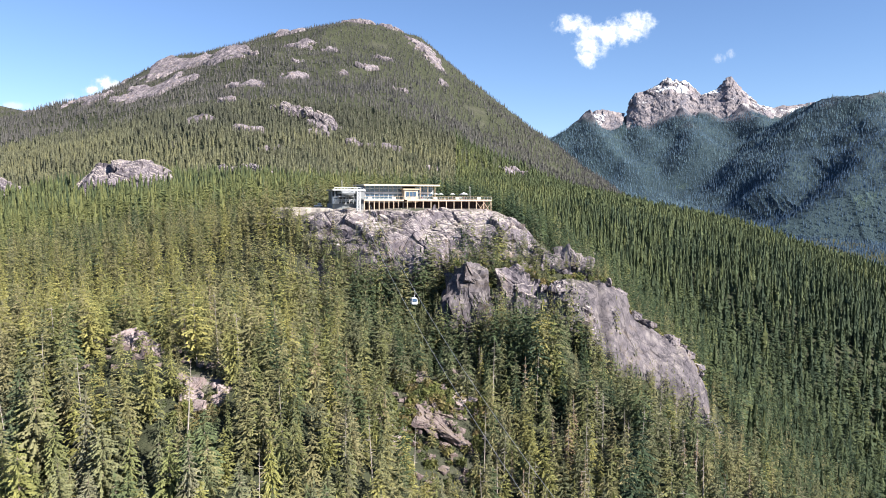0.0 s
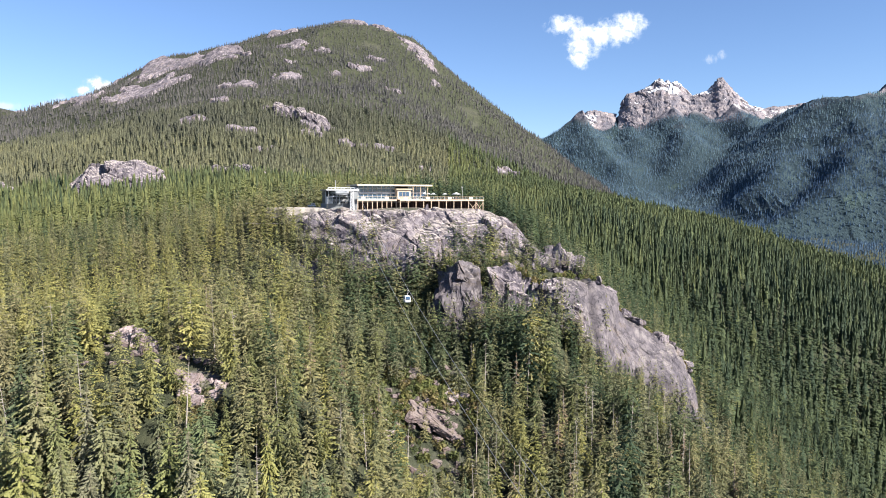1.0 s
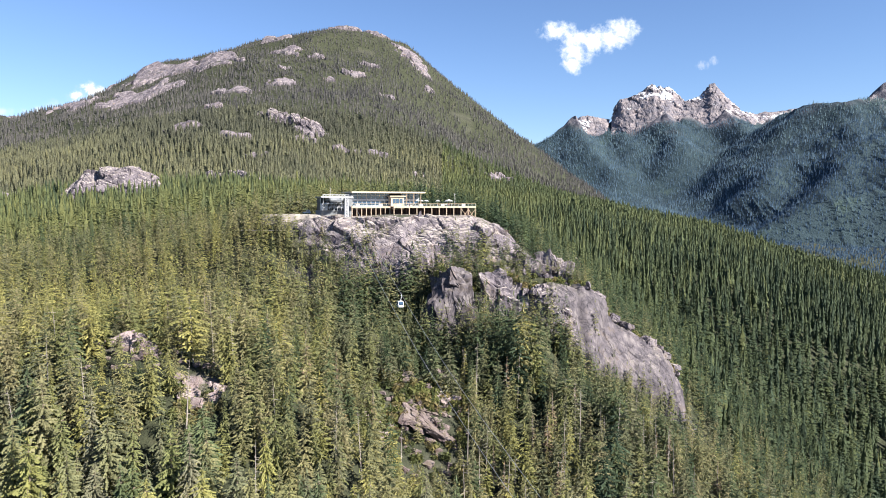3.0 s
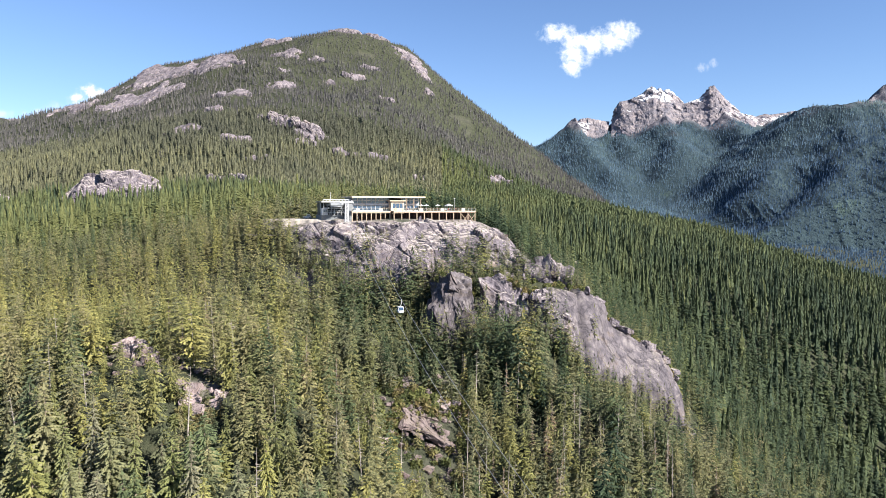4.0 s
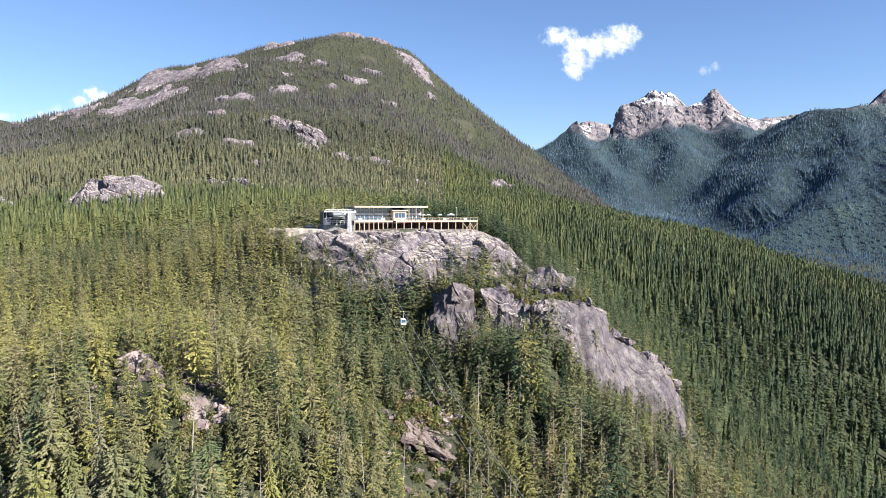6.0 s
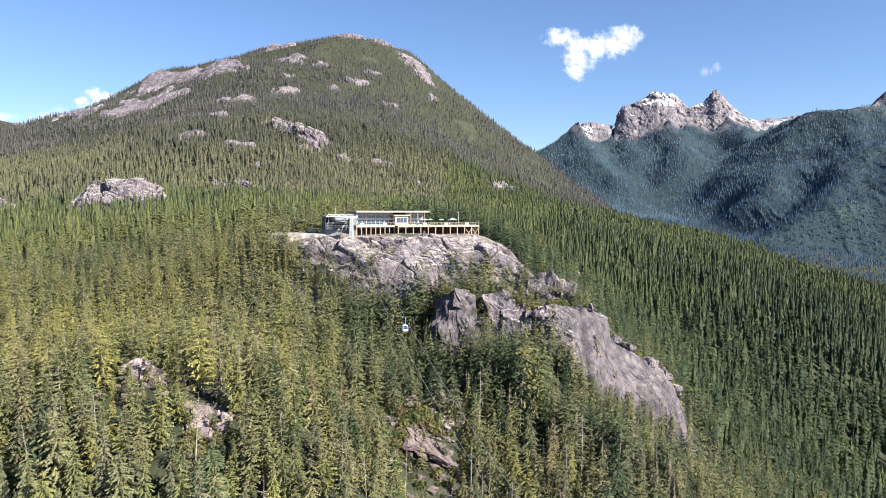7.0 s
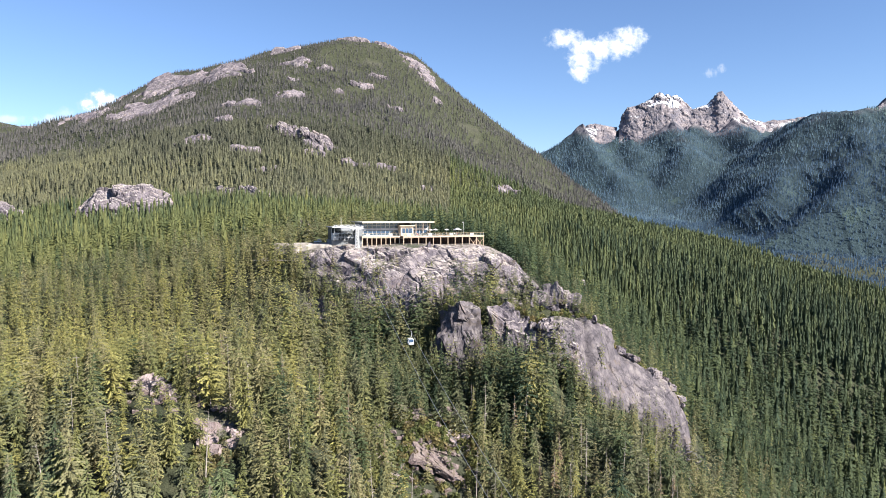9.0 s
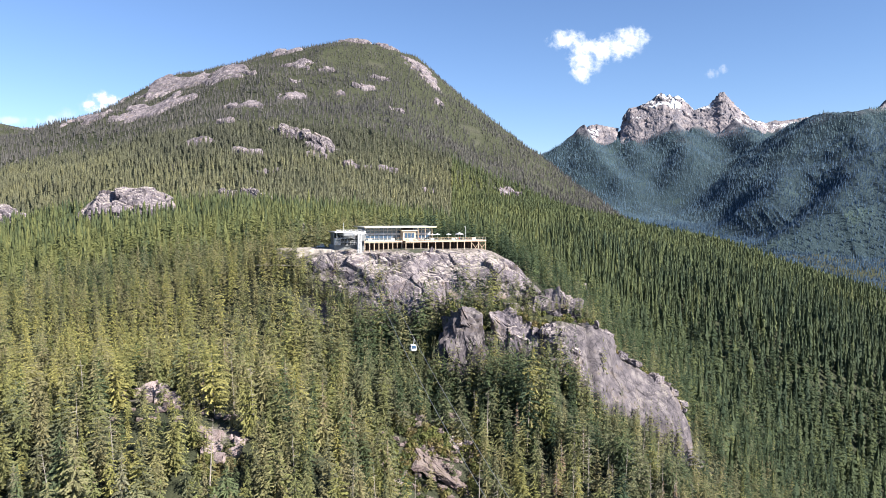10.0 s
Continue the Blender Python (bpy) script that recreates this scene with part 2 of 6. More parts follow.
# ---- the lie of the land: breaklines of ridges, benches, gullies and valley floors ----
LAND = {
    "slope_under_viewer": [(-250, -40, 5), (0, -60, -20), (250, -40, -70), (-130, 40, 22), (0, 40, 12), (130, 40, -25)],
    "foreground": [(-130, 95, 47), (-70, 105, 46), (-25, 105, 44), (18, 112, 38), (60, 115, 27), (120, 120, 2)],
    "left_brow": [(-130, 150, 60), (-68, 158, 67), (-51, 142, 61), (-28, 150, 55), (-95, 160, 62)],
    "left_bench": [(-92, 185, 62), (-60, 183, 61), (-40, 212, 59), (-65, 243, 70), (-100, 231, 66), (-145, 262, 70), (-101, 292, 80), (-83, 305, 84)],
    "gully": [(-5, 162.5, 42.3), (0, 160, 39.3), (-5, 170, 47), (2, 125, 36), (1, 165, 42), (-1, 191, 49), (-8, 212, 50), (-18, 165, 49), (-13, 175, 51.5)],
    "below_slab": [(20, 188, 46), (35, 165, 37), (50, 172, 35), (52, 200, 35), (75, 208, 20), (88, 200, 10), (44, 213, 43), (60, 218, 35), (72, 223, 27)],
    "cliff_foot": [(-45, 246, 66), (-22, 236, 59), (5, 227, 59), (24, 222, 60), (34, 212, 54)],
    "summit_plateau": [(-45, 273, 92.8), (-36, 277, 93.2), (-22, 277, 93.3), (-6, 281, 93.3), (10, 288, 93.0), (-62, 283, 92.6), (-68, 292, 92.0), (-48, 305, 93), (-35, 266, 89), (0, 272, 91), (0, 305, 94), (17, 290, 91.5), (28, 292, 84), (30, 270, 78)],
    "right_ridge": [(35, 240, 72), (48, 241, 66), (60, 250, 52), (75, 252, 40), (86, 246, 26)],
    "right_slope": [(112, 250, 2), (146, 269, -22), (192, 373, -16), (174, 396, 4), (230, 374, -40), (274, 476, 10), (134, 422, 30), (193, 468, 34), (128, 507, 57), (189, 570, 60)],
    "behind_lodge": [(75, 413, 62), (40, 480, 76), (-68, 350, 93), (30, 350, 86), (-150, 400, 90), (-250, 400, 72), (-330, 330, 50), (-220, 250, 62)],
    "middle_hills": [(73, 946, 118), (141, 1011, 108), (-58, 870, 130), (-175, 724, 118), (-217, 560, 102), (-292, 585, 104), (-395, 686, 92), (-520, 700, 85)],
    "mountain_face": [(-180, 953, 186), (-335, 935, 192), (-76, 1147, 238), (-611, 1162, 190), (-900, 1300, 205), (60, 1300, 200)],
    "mountain_ridge": [(-1500, 2000, 330), (-1260, 1880, 335), (-1080, 1800, 303), (-1000, 1780, 268), (-900, 1740, 272), (-820, 1735, 300), (-760, 1725, 345), (-715, 1720, 396), (-680, 1715, 416), (-600, 1690, 428), (-500, 1660, 429), (-460, 1665, 450), (-420, 1670, 475), (-330, 1690, 486), (-221, 1724, 515), (-130, 1724, 481), (-60, 1720, 442), (-25, 1720, 412), (136, 1760, 270)],
    "spur": [(200, 1500, 205), (214, 1250, 125), (252, 1000, 76), (350, 850, 55), (480, 770, 10), (650, 700, -60)],
    "mountain_back": [(450, 1700, 20), (330, 1650, 120), (-220, 2300, 300), (-900, 2500, 220), (-2500, 2600, 250), (330, 2200, 60), (-2500, 900, 50), (-1200, 500, 20)],
    "side_valley": [(520, 1150, -90), (900, 1000, -190), (800, 1700, -40), (900, 2200, 10), (820, 2800, 60), (600, 300, -230), (900, -200, -300), (500, 3300, 90)],
    "far_edges": [(-4800, 4800, 100), (4800, 4800, 150), (4800, -800, -250), (-4800, -800, -150), (0, 4800, 150), (-2500, 4000, 200), (2600, 1500, 50)],
}
ANCHORS = np.array([p for line in LAND.values() for p in line], float)


def surface_kernel(r):
    return np.sqrt(r * r + 18.0 ** 2)


def solve_land():
    n = len(ANCHORS)
    d = np.hypot(*(ANCHORS[:, None, :2] - ANCHORS[None, :, :2]).transpose(2, 0, 1))
    a = np.zeros((n + 1, n + 1))
    a[:n, :n] = surface_kernel(d)
    a[:n, n] = a[n, :n] = 1
    return np.linalg.solve(a, np.append(ANCHORS[:, 2], 0))


LAND_W = solve_land()


def land(x, y):
    """Height of the ground, with hummocks that grow with the scale of the country."""
    x, y = np.asarray(x, float), np.asarray(y, float)
    z = np.full(x.shape, LAND_W[-1])
    for w, (ax, ay, _) in zip(LAND_W[:-1], ANCHORS):
        z = z + w * surface_kernel(np.hypot(x - ax, y - ay))
    far = smooth(350, 1500, np.hypot(x, y))
    level = np.exp(-((x + 14) / 40) ** 2 - ((y - 284) / 18) ** 2)
    return z + fbm(x, y, 28, 4, 3) * 1.8 * (1 - 0.85 * level) + fbm(x, y, 75, 3, 4) * 4 * far + fbm(x, y, 190, 4, 5, True) * 16 * far


def patch(x, y, cx, cy, rx, ry, turn=0.0, ragged=0.6, size=12, seed=1):
    """1 inside a ragged-edged ellipse of the plan, falling to 0 outside."""
    c, s = math.cos(radians(turn)), math.sin(radians(turn))
    u, v = ((x - cx) * c + (y - cy) * s) / rx, ((y - cy) * c - (x - cx) * s) / ry
    return smooth(1.15, 0.85, np.sqrt(u * u + v * v) + ragged * fbm(x, y, size, 3, seed))


# bare granite of the mountain: centre, half-widths and turn of each patch in the plan
MOUNTAIN_ROCK = [(-630, 1575, 85, 60, -28), (-540, 1530, 95, 52, -30), (-470, 1480, 70, 42, -38), (-573, 1394, 62, 46, -27), (-520, 1372, 34, 24, -30), (-700, 1400, 36, 40, 12), (-735, 1440, 40, 26, 10), (-620, 1349, 34, 16, -23),
                 (-1010, 1800, 120, 40, -40), (-900, 1640, 90, 26, -20), (-377, 1610, 40, 26, -40), (-234, 1668, 46, 12, 0), (-313, 1478, 34, 18, -25), (-285, 1275, 30, 14, 10)]
MOUNTAIN_ROCK += [(-296, 1365, 12, 12, 20), (-178, 962, 20, 16, -30), (-339, 948, 24, 20, -20), (-255, 899, 22, 9, -7), (-178, 928, 14, 7, 20), (-131, 920, 12, 7, 20), (-114, 926, 10, 6, 20),
                  (-85, 940, 15, 6, 20), (-146, 1690, 30, 26, -20), (-80, 1600, 40, 26, -20), (-45, 1560, 34, 24, -25), (-165, 1372, 26, 13, 20), (-146, 1461, 18, 11, 20), (-350, 1198, 40, 15, -20)]
MOUNTAIN_ROCK += [(-224, 828, 10, 4, 20), (-207, 838, 8, 4, 16), (-30, 899, 8, 5, 20), (81, 1013, 22, 10, 20), (-253, 1453, 14, 8, 20), (-346, 1092, 13, 9, -10), (-26, 1456, 10, 8, 0), (-94, 1287, 16, 7, 20), (-204, 1313, 10, 8, 20)]


def bare_rock(x, y):
    """Where granite shows through: ledges near by, balds and bands on the mountain."""
    r = np.zeros(np.shape(x))
    for args in ((-68, 156, 7, 3, 0, 0.4, 5), (-49, 142, 4, 3, 0, 0.4, 5), (-6, 166, 11, 14, 10, 0.4, 6), (-1, 191, 6, 6, 0, 0.5, 5),
                 (-10, 280, 48, 22, 5, 0.25, 12), (-26, 256, 29, 14, 3, 0.3, 10), (22, 268, 16, 12, 30, 0.4, 10), (-55, 285, 13, 9, 0, 0.4, 9), (10, 225, 14, 8, 0, 0.6, 9), (24, 232, 10, 7, 0, 0.6, 9), (75, 410, 13, 10, 0, 0.5, 8), (54, 234, 30, 6, 8, 0.3, 9),
                 (-262, 556, 46, 30, 0, 0.25, 20), (-228, 735, 26, 9, 0, 0.8, 14), (-185, 705, 28, 8, -40, 0.8, 14), (-87, 395, 14, 7, 20, 0.7, 9),
                 (-330, 860, 10, 5, 0, 0.6, 10)):
        r = np.maximum(r, patch(x, y, *args))
    for cx, cy, rx_, ry_, turn in MOUNTAIN_ROCK:
        near = (np.abs(x - cx) < 2 * max(rx_, ry_)) & (np.abs(y - cy) < 2 * max(rx_, ry_))
        if np.any(near):
            r = np.maximum(r, np.where(near, patch(x, y, cx, cy, rx_, ry_, turn, 0.9, 0.3 * (rx_ + ry_)), 0))
    speck = smooth(850, 1300, y) * smooth(0.46, 0.54, fbm(x * 0.6, y * 1.3, 34, 3, 19)) * (x < 200)
    return np.maximum(r, speck)


def spaced(lo, hi, fine, grow):
    """Coordinates that lie fine metres apart inside lo..hi and ever wider beyond, to the horizon."""
    mid = list(np.arange(lo, hi + fine, fine))
    for sign in (-1, 1):
        step, v = fine, (lo if sign < 0 else hi)
        out = []
        while abs(v) < 4900 and step < 4000:
            step = min(step * grow, 19 if abs(v) < 1900 else 80)
            v += sign * step
            out.append(v)
        mid = out[::-1] + mid if sign < 0 else mid + out
    return np.array(mid)


gx, gy = spaced(-160, 150, 4.2, 1.05), spaced(80, 330, 4.2, 1.04)
gy = gy[gy > -900]
GX, GY = np.meshgrid(gx, gy)
GZ = land(GX, GY)
ground = mesh_object("ground", np.stack([GX.ravel(), GY.ravel(), GZ.ravel()], 1), grid_faces(len(gx), len(gy)), floor_mat, shade=True,
                     rock=(bare_rock(GX, GY) * (1 - 0.9 * patch(GX, GY, -5, 166, 15, 14, 0, 0.2)) * (1 - 0.85 * smooth(800, 900, GY))).ravel())
tagged(ground, "forest floor, granite ledges and mountain slopes", "ground", kind="structure")


def facets(a, b, size, seed):
    """Planes at random tilts that meet in sharp edges: values of a skewed lattice, joined by flat triangles."""
    a, b = a / size, b / size
    ia, ib = np.floor(a), np.floor(b)
    fa, fb = a - ia, b - ib
    v00, v10, v01, v11 = lattice(ia, ib, seed), lattice(ia + 1, ib, seed), lattice(ia, ib + 1, seed), lattice(ia + 1, ib + 1, seed)
    low = v00 + (v10 - v00) * fa + (v11 - v10) * fb
    up = v00 + (v11 - v01) * fa + (v01 - v00) * fb
    return np.where(fa > fb, low, up) * 2 - 1


# ---- the far range: jagged peaks over a forested valley ----
def ridge_height(x, y, line, steep, west=None):
    """Height under a ridge line that falls off on both sides, more steeply to the west where said."""
    best = np.full(np.shape(x), -1e9)
    for (ax, ay, az), (bx, by, bz) in zip(line, line[1:]):
        t = np.clip(((x - ax) * (bx - ax) + (y - ay) * (by - ay)) / ((bx - ax) ** 2 + (by - ay) ** 2), 0, 1)
        d = np.hypot(x - ax - t * (bx - ax), y - ay - t * (by - ay))
        fall = steep if west is None else np.where(x < ax + t * (bx - ax), west, steep)
        best = np.maximum(best, az + t * (bz - az) - fall * d)
    return best


PEAKS = [(x, 3800, z) for x, z in ((300, 330), (515, 398), (605, 483), (665, 552), (725, 558), (800, 537), (906, 546), (927, 609), (957, 657), (1011, 663), (1047, 672),
         (1101, 688), (1146, 702), (1198, 698), (1243, 672), (1297, 645), (1381, 663), (1420, 712), (1438, 752), (1455, 745), (1477, 698), (1523, 654), (1613, 588), (1763, 585), (1914, 603), (2300, 640))]
BASE = [(300, 3800, 320), (515, 3800, 385), (640, 3790, 520), (900, 3780, 535), (1150, 3760, 590), (1300, 3760, 600), (1450, 3770, 600), (1650, 3800, 575), (2300, 3800, 620)]
BUTTRESS = [[(1146, 3790, 640), (1120, 3560, 530), (1080, 3250, 380)], [(1441, 3790, 650), (1400, 3500, 540), (1350, 3150, 380), (1250, 2900, 260)],
            [(690, 3800, 550), (720, 3450, 400), (760, 3100, 230)], [(906, 3800, 540), (930, 3400, 400)], [(1243, 3790, 620), (1230, 3600, 540)]]
EAST_RIDGE = [(1465, 3100, 483), (1476, 3000, 487), (1494, 2900, 502), (1546, 2850, 508), (1640, 2800, 492), (1767, 2950, 541), (1830, 2950, 584), (2034, 2900, 655)]
EAST_SPURS = [[(1476, 3000, 480), (1348, 2800, 352), (1201, 2620, 264), (1080, 2480, 191), (963, 2380, 137)], [(1575, 2800, 488), (1421, 2520, 347), (1284, 2330, 237), (1148, 2180, 160), (1024, 2080, 88), (906, 2000, 50)], [(1740, 2800, 484), (1461, 2300, 290), (1293, 2080, 157), (1160, 1960, 53)], [(1494, 2900, 497), (1405, 2700, 365), (1255, 2480, 246)]]


def bare_range(x, y):
    z = np.maximum(ridge_height(x, y, PEAKS, 2.3) - 70, ridge_height(x, y, BASE, 0.62) - 12)
    for line in BUTTRESS:
        z = np.maximum(z, ridge_height(x, y, line, 0.72))
    z = np.maximum(z, ridge_height(x, y, EAST_RIDGE, 0.5, 0.7))
    for line in EAST_SPURS:
        z = np.maximum(z, ridge_height(x, y, line, 0.36, 1.12))
    return z


def range_height(x, y):
    """The ridges, rounded below the tree line, cut by gullies, and rugged above it."""
    wx, wy = x + 28 * fbm(x, y, 260, 3, 22), y + 28 * fbm(x, y, 260, 3, 23)
    sharp = bare_range(wx, wy)
    soft_ = sum(bare_range(wx + 70 * math.sqrt((k + 0.5) / 12) * math.cos(2.39996 * k), wy + 70 * math.sqrt((k + 0.5) / 12) * math.sin(2.39996 * k)) for k in range(12)) / 12
    z = soft_ + (sharp - soft_) * smooth(430, 560, sharp)
    valley = 0 + 0.10 * (y - 2000) + 0.10 * np.abs(x - 900)
    above = smooth(0, 160, z - valley)
    z = z + above * (1 - smooth(480, 560, z)) * (12 * fbm(x, y, 420, 3, 33, True) + 13 * fbm(x, y, 130, 3, 34, True) - 4)
    k = 60.0
    h = np.clip(0.5 + 0.5 * (z - valley) / k, 0, 1)
    z = valley + (z - valley) * h + k * h * (1 - h)
    alpine = smooth(420, 620, z)
    z = z - 130 * smooth(2080, 1900, y)
    return z + fbm(x, y, 300, 2, 21) * 14 + fbm(x, y, 60, 2, 25) * 4 \
        + alpine * 0.4 * (52 * facets(x + 0.3 * y, 0.7 * y, 110, 27) + 34 * facets(x, 0.6 * y - 0.4 * x, 46, 28) + 16 * facets(x - 0.5 * y, 0.7 * y, 22, 29) + 16 * fbm(x, y, 40, 3, 26, True))


rx, ry = np.arange(250, 2600, 9.0), np.concatenate([np.arange(1900, 3440, 12.0), np.arange(3440, 3860, 6.0), np.arange(3860, 4250, 35.0)])
RX, RY = np.meshgrid(rx, ry)
RZ = range_height(RX, RY)
alpine = smooth(455, 530, RZ + fbm(RX, RY, 120, 4, 31) * 90)
range_mat, tt, tb = material("alpine_rock_and_snow", 0.9, 0.2)
a_rock = tt.nodes.new("ShaderNodeAttribute")
a_rock.attribute_name = "rock"
alp = ramp(tt, [(0.34, (0.040, 0.046, 0.064)), (0.48, (0.098, 0.094, 0.112)), (0.66, (0.22, 0.195, 0.20))], noise_tex(tt, 0.011, 9, 0.75)).outputs[0]
# forest ground of the range, with the same blue haze in its colour
hazed_floor = ramp(tt, [(0.3, (0.017, 0.032, 0.043)), (0.60, (0.027, 0.047, 0.056)), (0.78, (0.058, 0.088, 0.068))], noise_tex(tt, 0.008, 8, 0.7)).outputs[0]
tt.links.new(mix(tt, a_rock.outputs["Fac"], hazed_floor, alp), tb.inputs["Base Color"])
bump(tt, tb, noise_tex(tt, 0.03, 8, 0.7), 1.0, 12.0)
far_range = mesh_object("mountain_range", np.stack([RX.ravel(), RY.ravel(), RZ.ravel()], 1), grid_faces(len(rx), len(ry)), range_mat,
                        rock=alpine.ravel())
tagged(far_range, "jagged grey peaks with snow above dark forest", "mountains", kind="structure")


# ---- clouds: soft white puffs far behind the peaks ----
def cloud_card(name, centre, size, puffs, seed, density, label):
    """A far backdrop of sky: soft-edged vapour made of puffs (u, v, radius u, radius v in card units of -1..1)."""
    m = bpy.data.materials.new(name)
    m.use_nodes = True
    t = m.node_tree
    t.nodes.clear()
    co = t.nodes.new("ShaderNodeTexCoord").outputs["Object"]
    total = None
    for u, v, ru, rv in puffs:
        mp = node(t, "ShaderNodeMapping", Location=(-u / ru, 0, -v / rv), Scale=(1 / ru / size[0], 0, 1 / rv / size[1]))
        t.links.new(co, mp.inputs[0])
        g = t.nodes.new("ShaderNodeTexGradient")
        g.gradient_type = 'SPHERICAL'
        t.links.new(mp.outputs[0], g.inputs[0])
        if total is None:
            total = g.outputs["Fac"]
        else:
            a = t.nodes.new("ShaderNodeMath")
            a.operation = 'MAXIMUM'
            t.links.new(total, a.inputs[0])
            t.links.new(g.outputs["Fac"], a.inputs[1])
            total = a.outputs[0]
    low = node(t, "ShaderNodeMath")
    low.operation = 'MULTIPLY'
    low.inputs[1].default_value = 0.40
    t.links.new(total, low.inputs[0])
    total = low.outputs[0]
    nz = node(t, "ShaderNodeTexNoise", Scale=6.0 / size[0], Detail=10, Roughness=0.62)
    nz.noise_dimensions = '4D'
    nz.inputs["W"].default_value = seed
    t.links.new(co, nz.inputs["Vector"])
    s = node(t, "ShaderNodeMath")
    s.operation = 'MULTIPLY_ADD'
    t.links.new(nz.outputs[0], s.inputs[0])
    s.inputs[1].default_value = 0.95
    t.links.new(total, s.inputs[2])
    body = ramp(t, [(0.0, (0, 0, 0)), (0.12, (1, 1, 1))], total).outputs[0]
    alpha = mix(t, 1.0, ramp(t, [(0.53, (0, 0, 0)), (0.76, (density, density, density))], s.outputs[0]).outputs[0], body, 'MULTIPLY')
    tone = ramp(t, [(0.58, (0.25, 0.295, 0.36)), (0.85, (0.36, 0.36, 0.365))], s.outputs[0]).outputs[0]
    em, tr, mx = t.nodes.new("ShaderNodeEmission"), t.nodes.new("ShaderNodeBsdfTransparent"), t.nodes.new("ShaderNodeMixShader")
    out = t.nodes.new("ShaderNodeOutputMaterial")
    t.links.new(tone, em.inputs[0])
    for a, b in ((alpha, mx.inputs[0]), (tr.outputs[0], mx.inputs[1]), (em.outputs[0], mx.inputs[2]), (mx.outputs[0], out.inputs[0])):
        t.links.new(a, b)
    sx, sz = size
    ob = mesh_object(name, [(-sx, 0, -sz), (sx, 0, -sz), (sx, 0, sz), (-sx, 0, sz)], [(0, 1, 2, 3)], m)
    ob.location = centre
    ob.visible_shadow = False
    return tagged(ob, label, "cloud", kind="structure")


cloud_card("backdrop_cloud_1", (921, 4600, 1091), (400, 260), [(-0.46, 0.36, 0.40, 0.32), (-0.15, 0.16, 0.46, 0.40), (0.10, 0.12, 0.46, 0.42), (0.36, 0.22, 0.42, 0.46), (0.55, 0.40, 0.36, 0.38), (-0.18, -0.16, 0.34, 0.42), (-0.22, -0.42, 0.26, 0.36)], 1.7, 1.0, "small bright fair-weather cloud in blue sky")
cloud_card("backdrop_cloud_2", (1682, 4600, 979), (130, 100), [(-0.2, -0.05, 0.45, 0.4), (0.35, 0.25, 0.3, 0.4)], 5.2, 0.28, "faint wisp of cloud in blue sky")
cloud_card("backdrop_cloud_3", (-2116, 4300, 757), (230, 150), [(0.05, 0.10, 0.40, 0.42), (0.25, 0.0, 0.42, 0.36), (-0.2, -0.16, 0.42, 0.34), (-0.02, -0.3, 0.6, 0.4)], 8.9, 0.95, "white cumulus behind the mountain ridge")
cloud_card("backdrop_cloud_4", (-2438, 4300, 670), (330, 110), [(-0.62, -0.3, 0.36, 0.40), (0.38, -0.05, 0.26, 0.6), (0.1, -0.3, 0.5, 0.4)], 12.4, 0.45, "low white cloud behind the mountain ridge")



# ---- granite cliffs and outcrops ----
def along(line, n):
    """n points evenly spread along a polyline, corners eased."""
    p = np.array(line, float)
    d = np.append(0, np.cumsum(np.linalg.norm(np.diff(p, axis=0), axis=1)))
    s = np.linspace(0, d[-1], n)
    q = np.stack([np.interp(s, d, p[:, k]) for k in range(3)], 1)
    for _ in range(max(1, n // 70)):
        q[1:-1] = (q[:-2] + 2 * q[1:-1] + q[2:]) / 4
    return q


def joint_block(w, size):
    """Blocks between joints: each stands out by its own amount and has a flat, tilted face; also how far from a joint."""
    dist, near = noise.voronoi(Vector((w.x / size, w.y / size, w.z / (size * 1.25))))
    c = near[0]
    h = math.sin(c.x * 127.1 + c.y * 311.7 + c.z * 74.7) * 4375.85
    r = [(h * k) % 1.0 - 0.5 for k in (1.0, 3.7, 7.3)]
    return r[0] + 1.5 * r[1] * (w.x / size - c.x) + 1.3 * r[2] * (w.z / (size * 1.25) - c.z), min(1.0, (dist[1] - dist[0]) * 10)


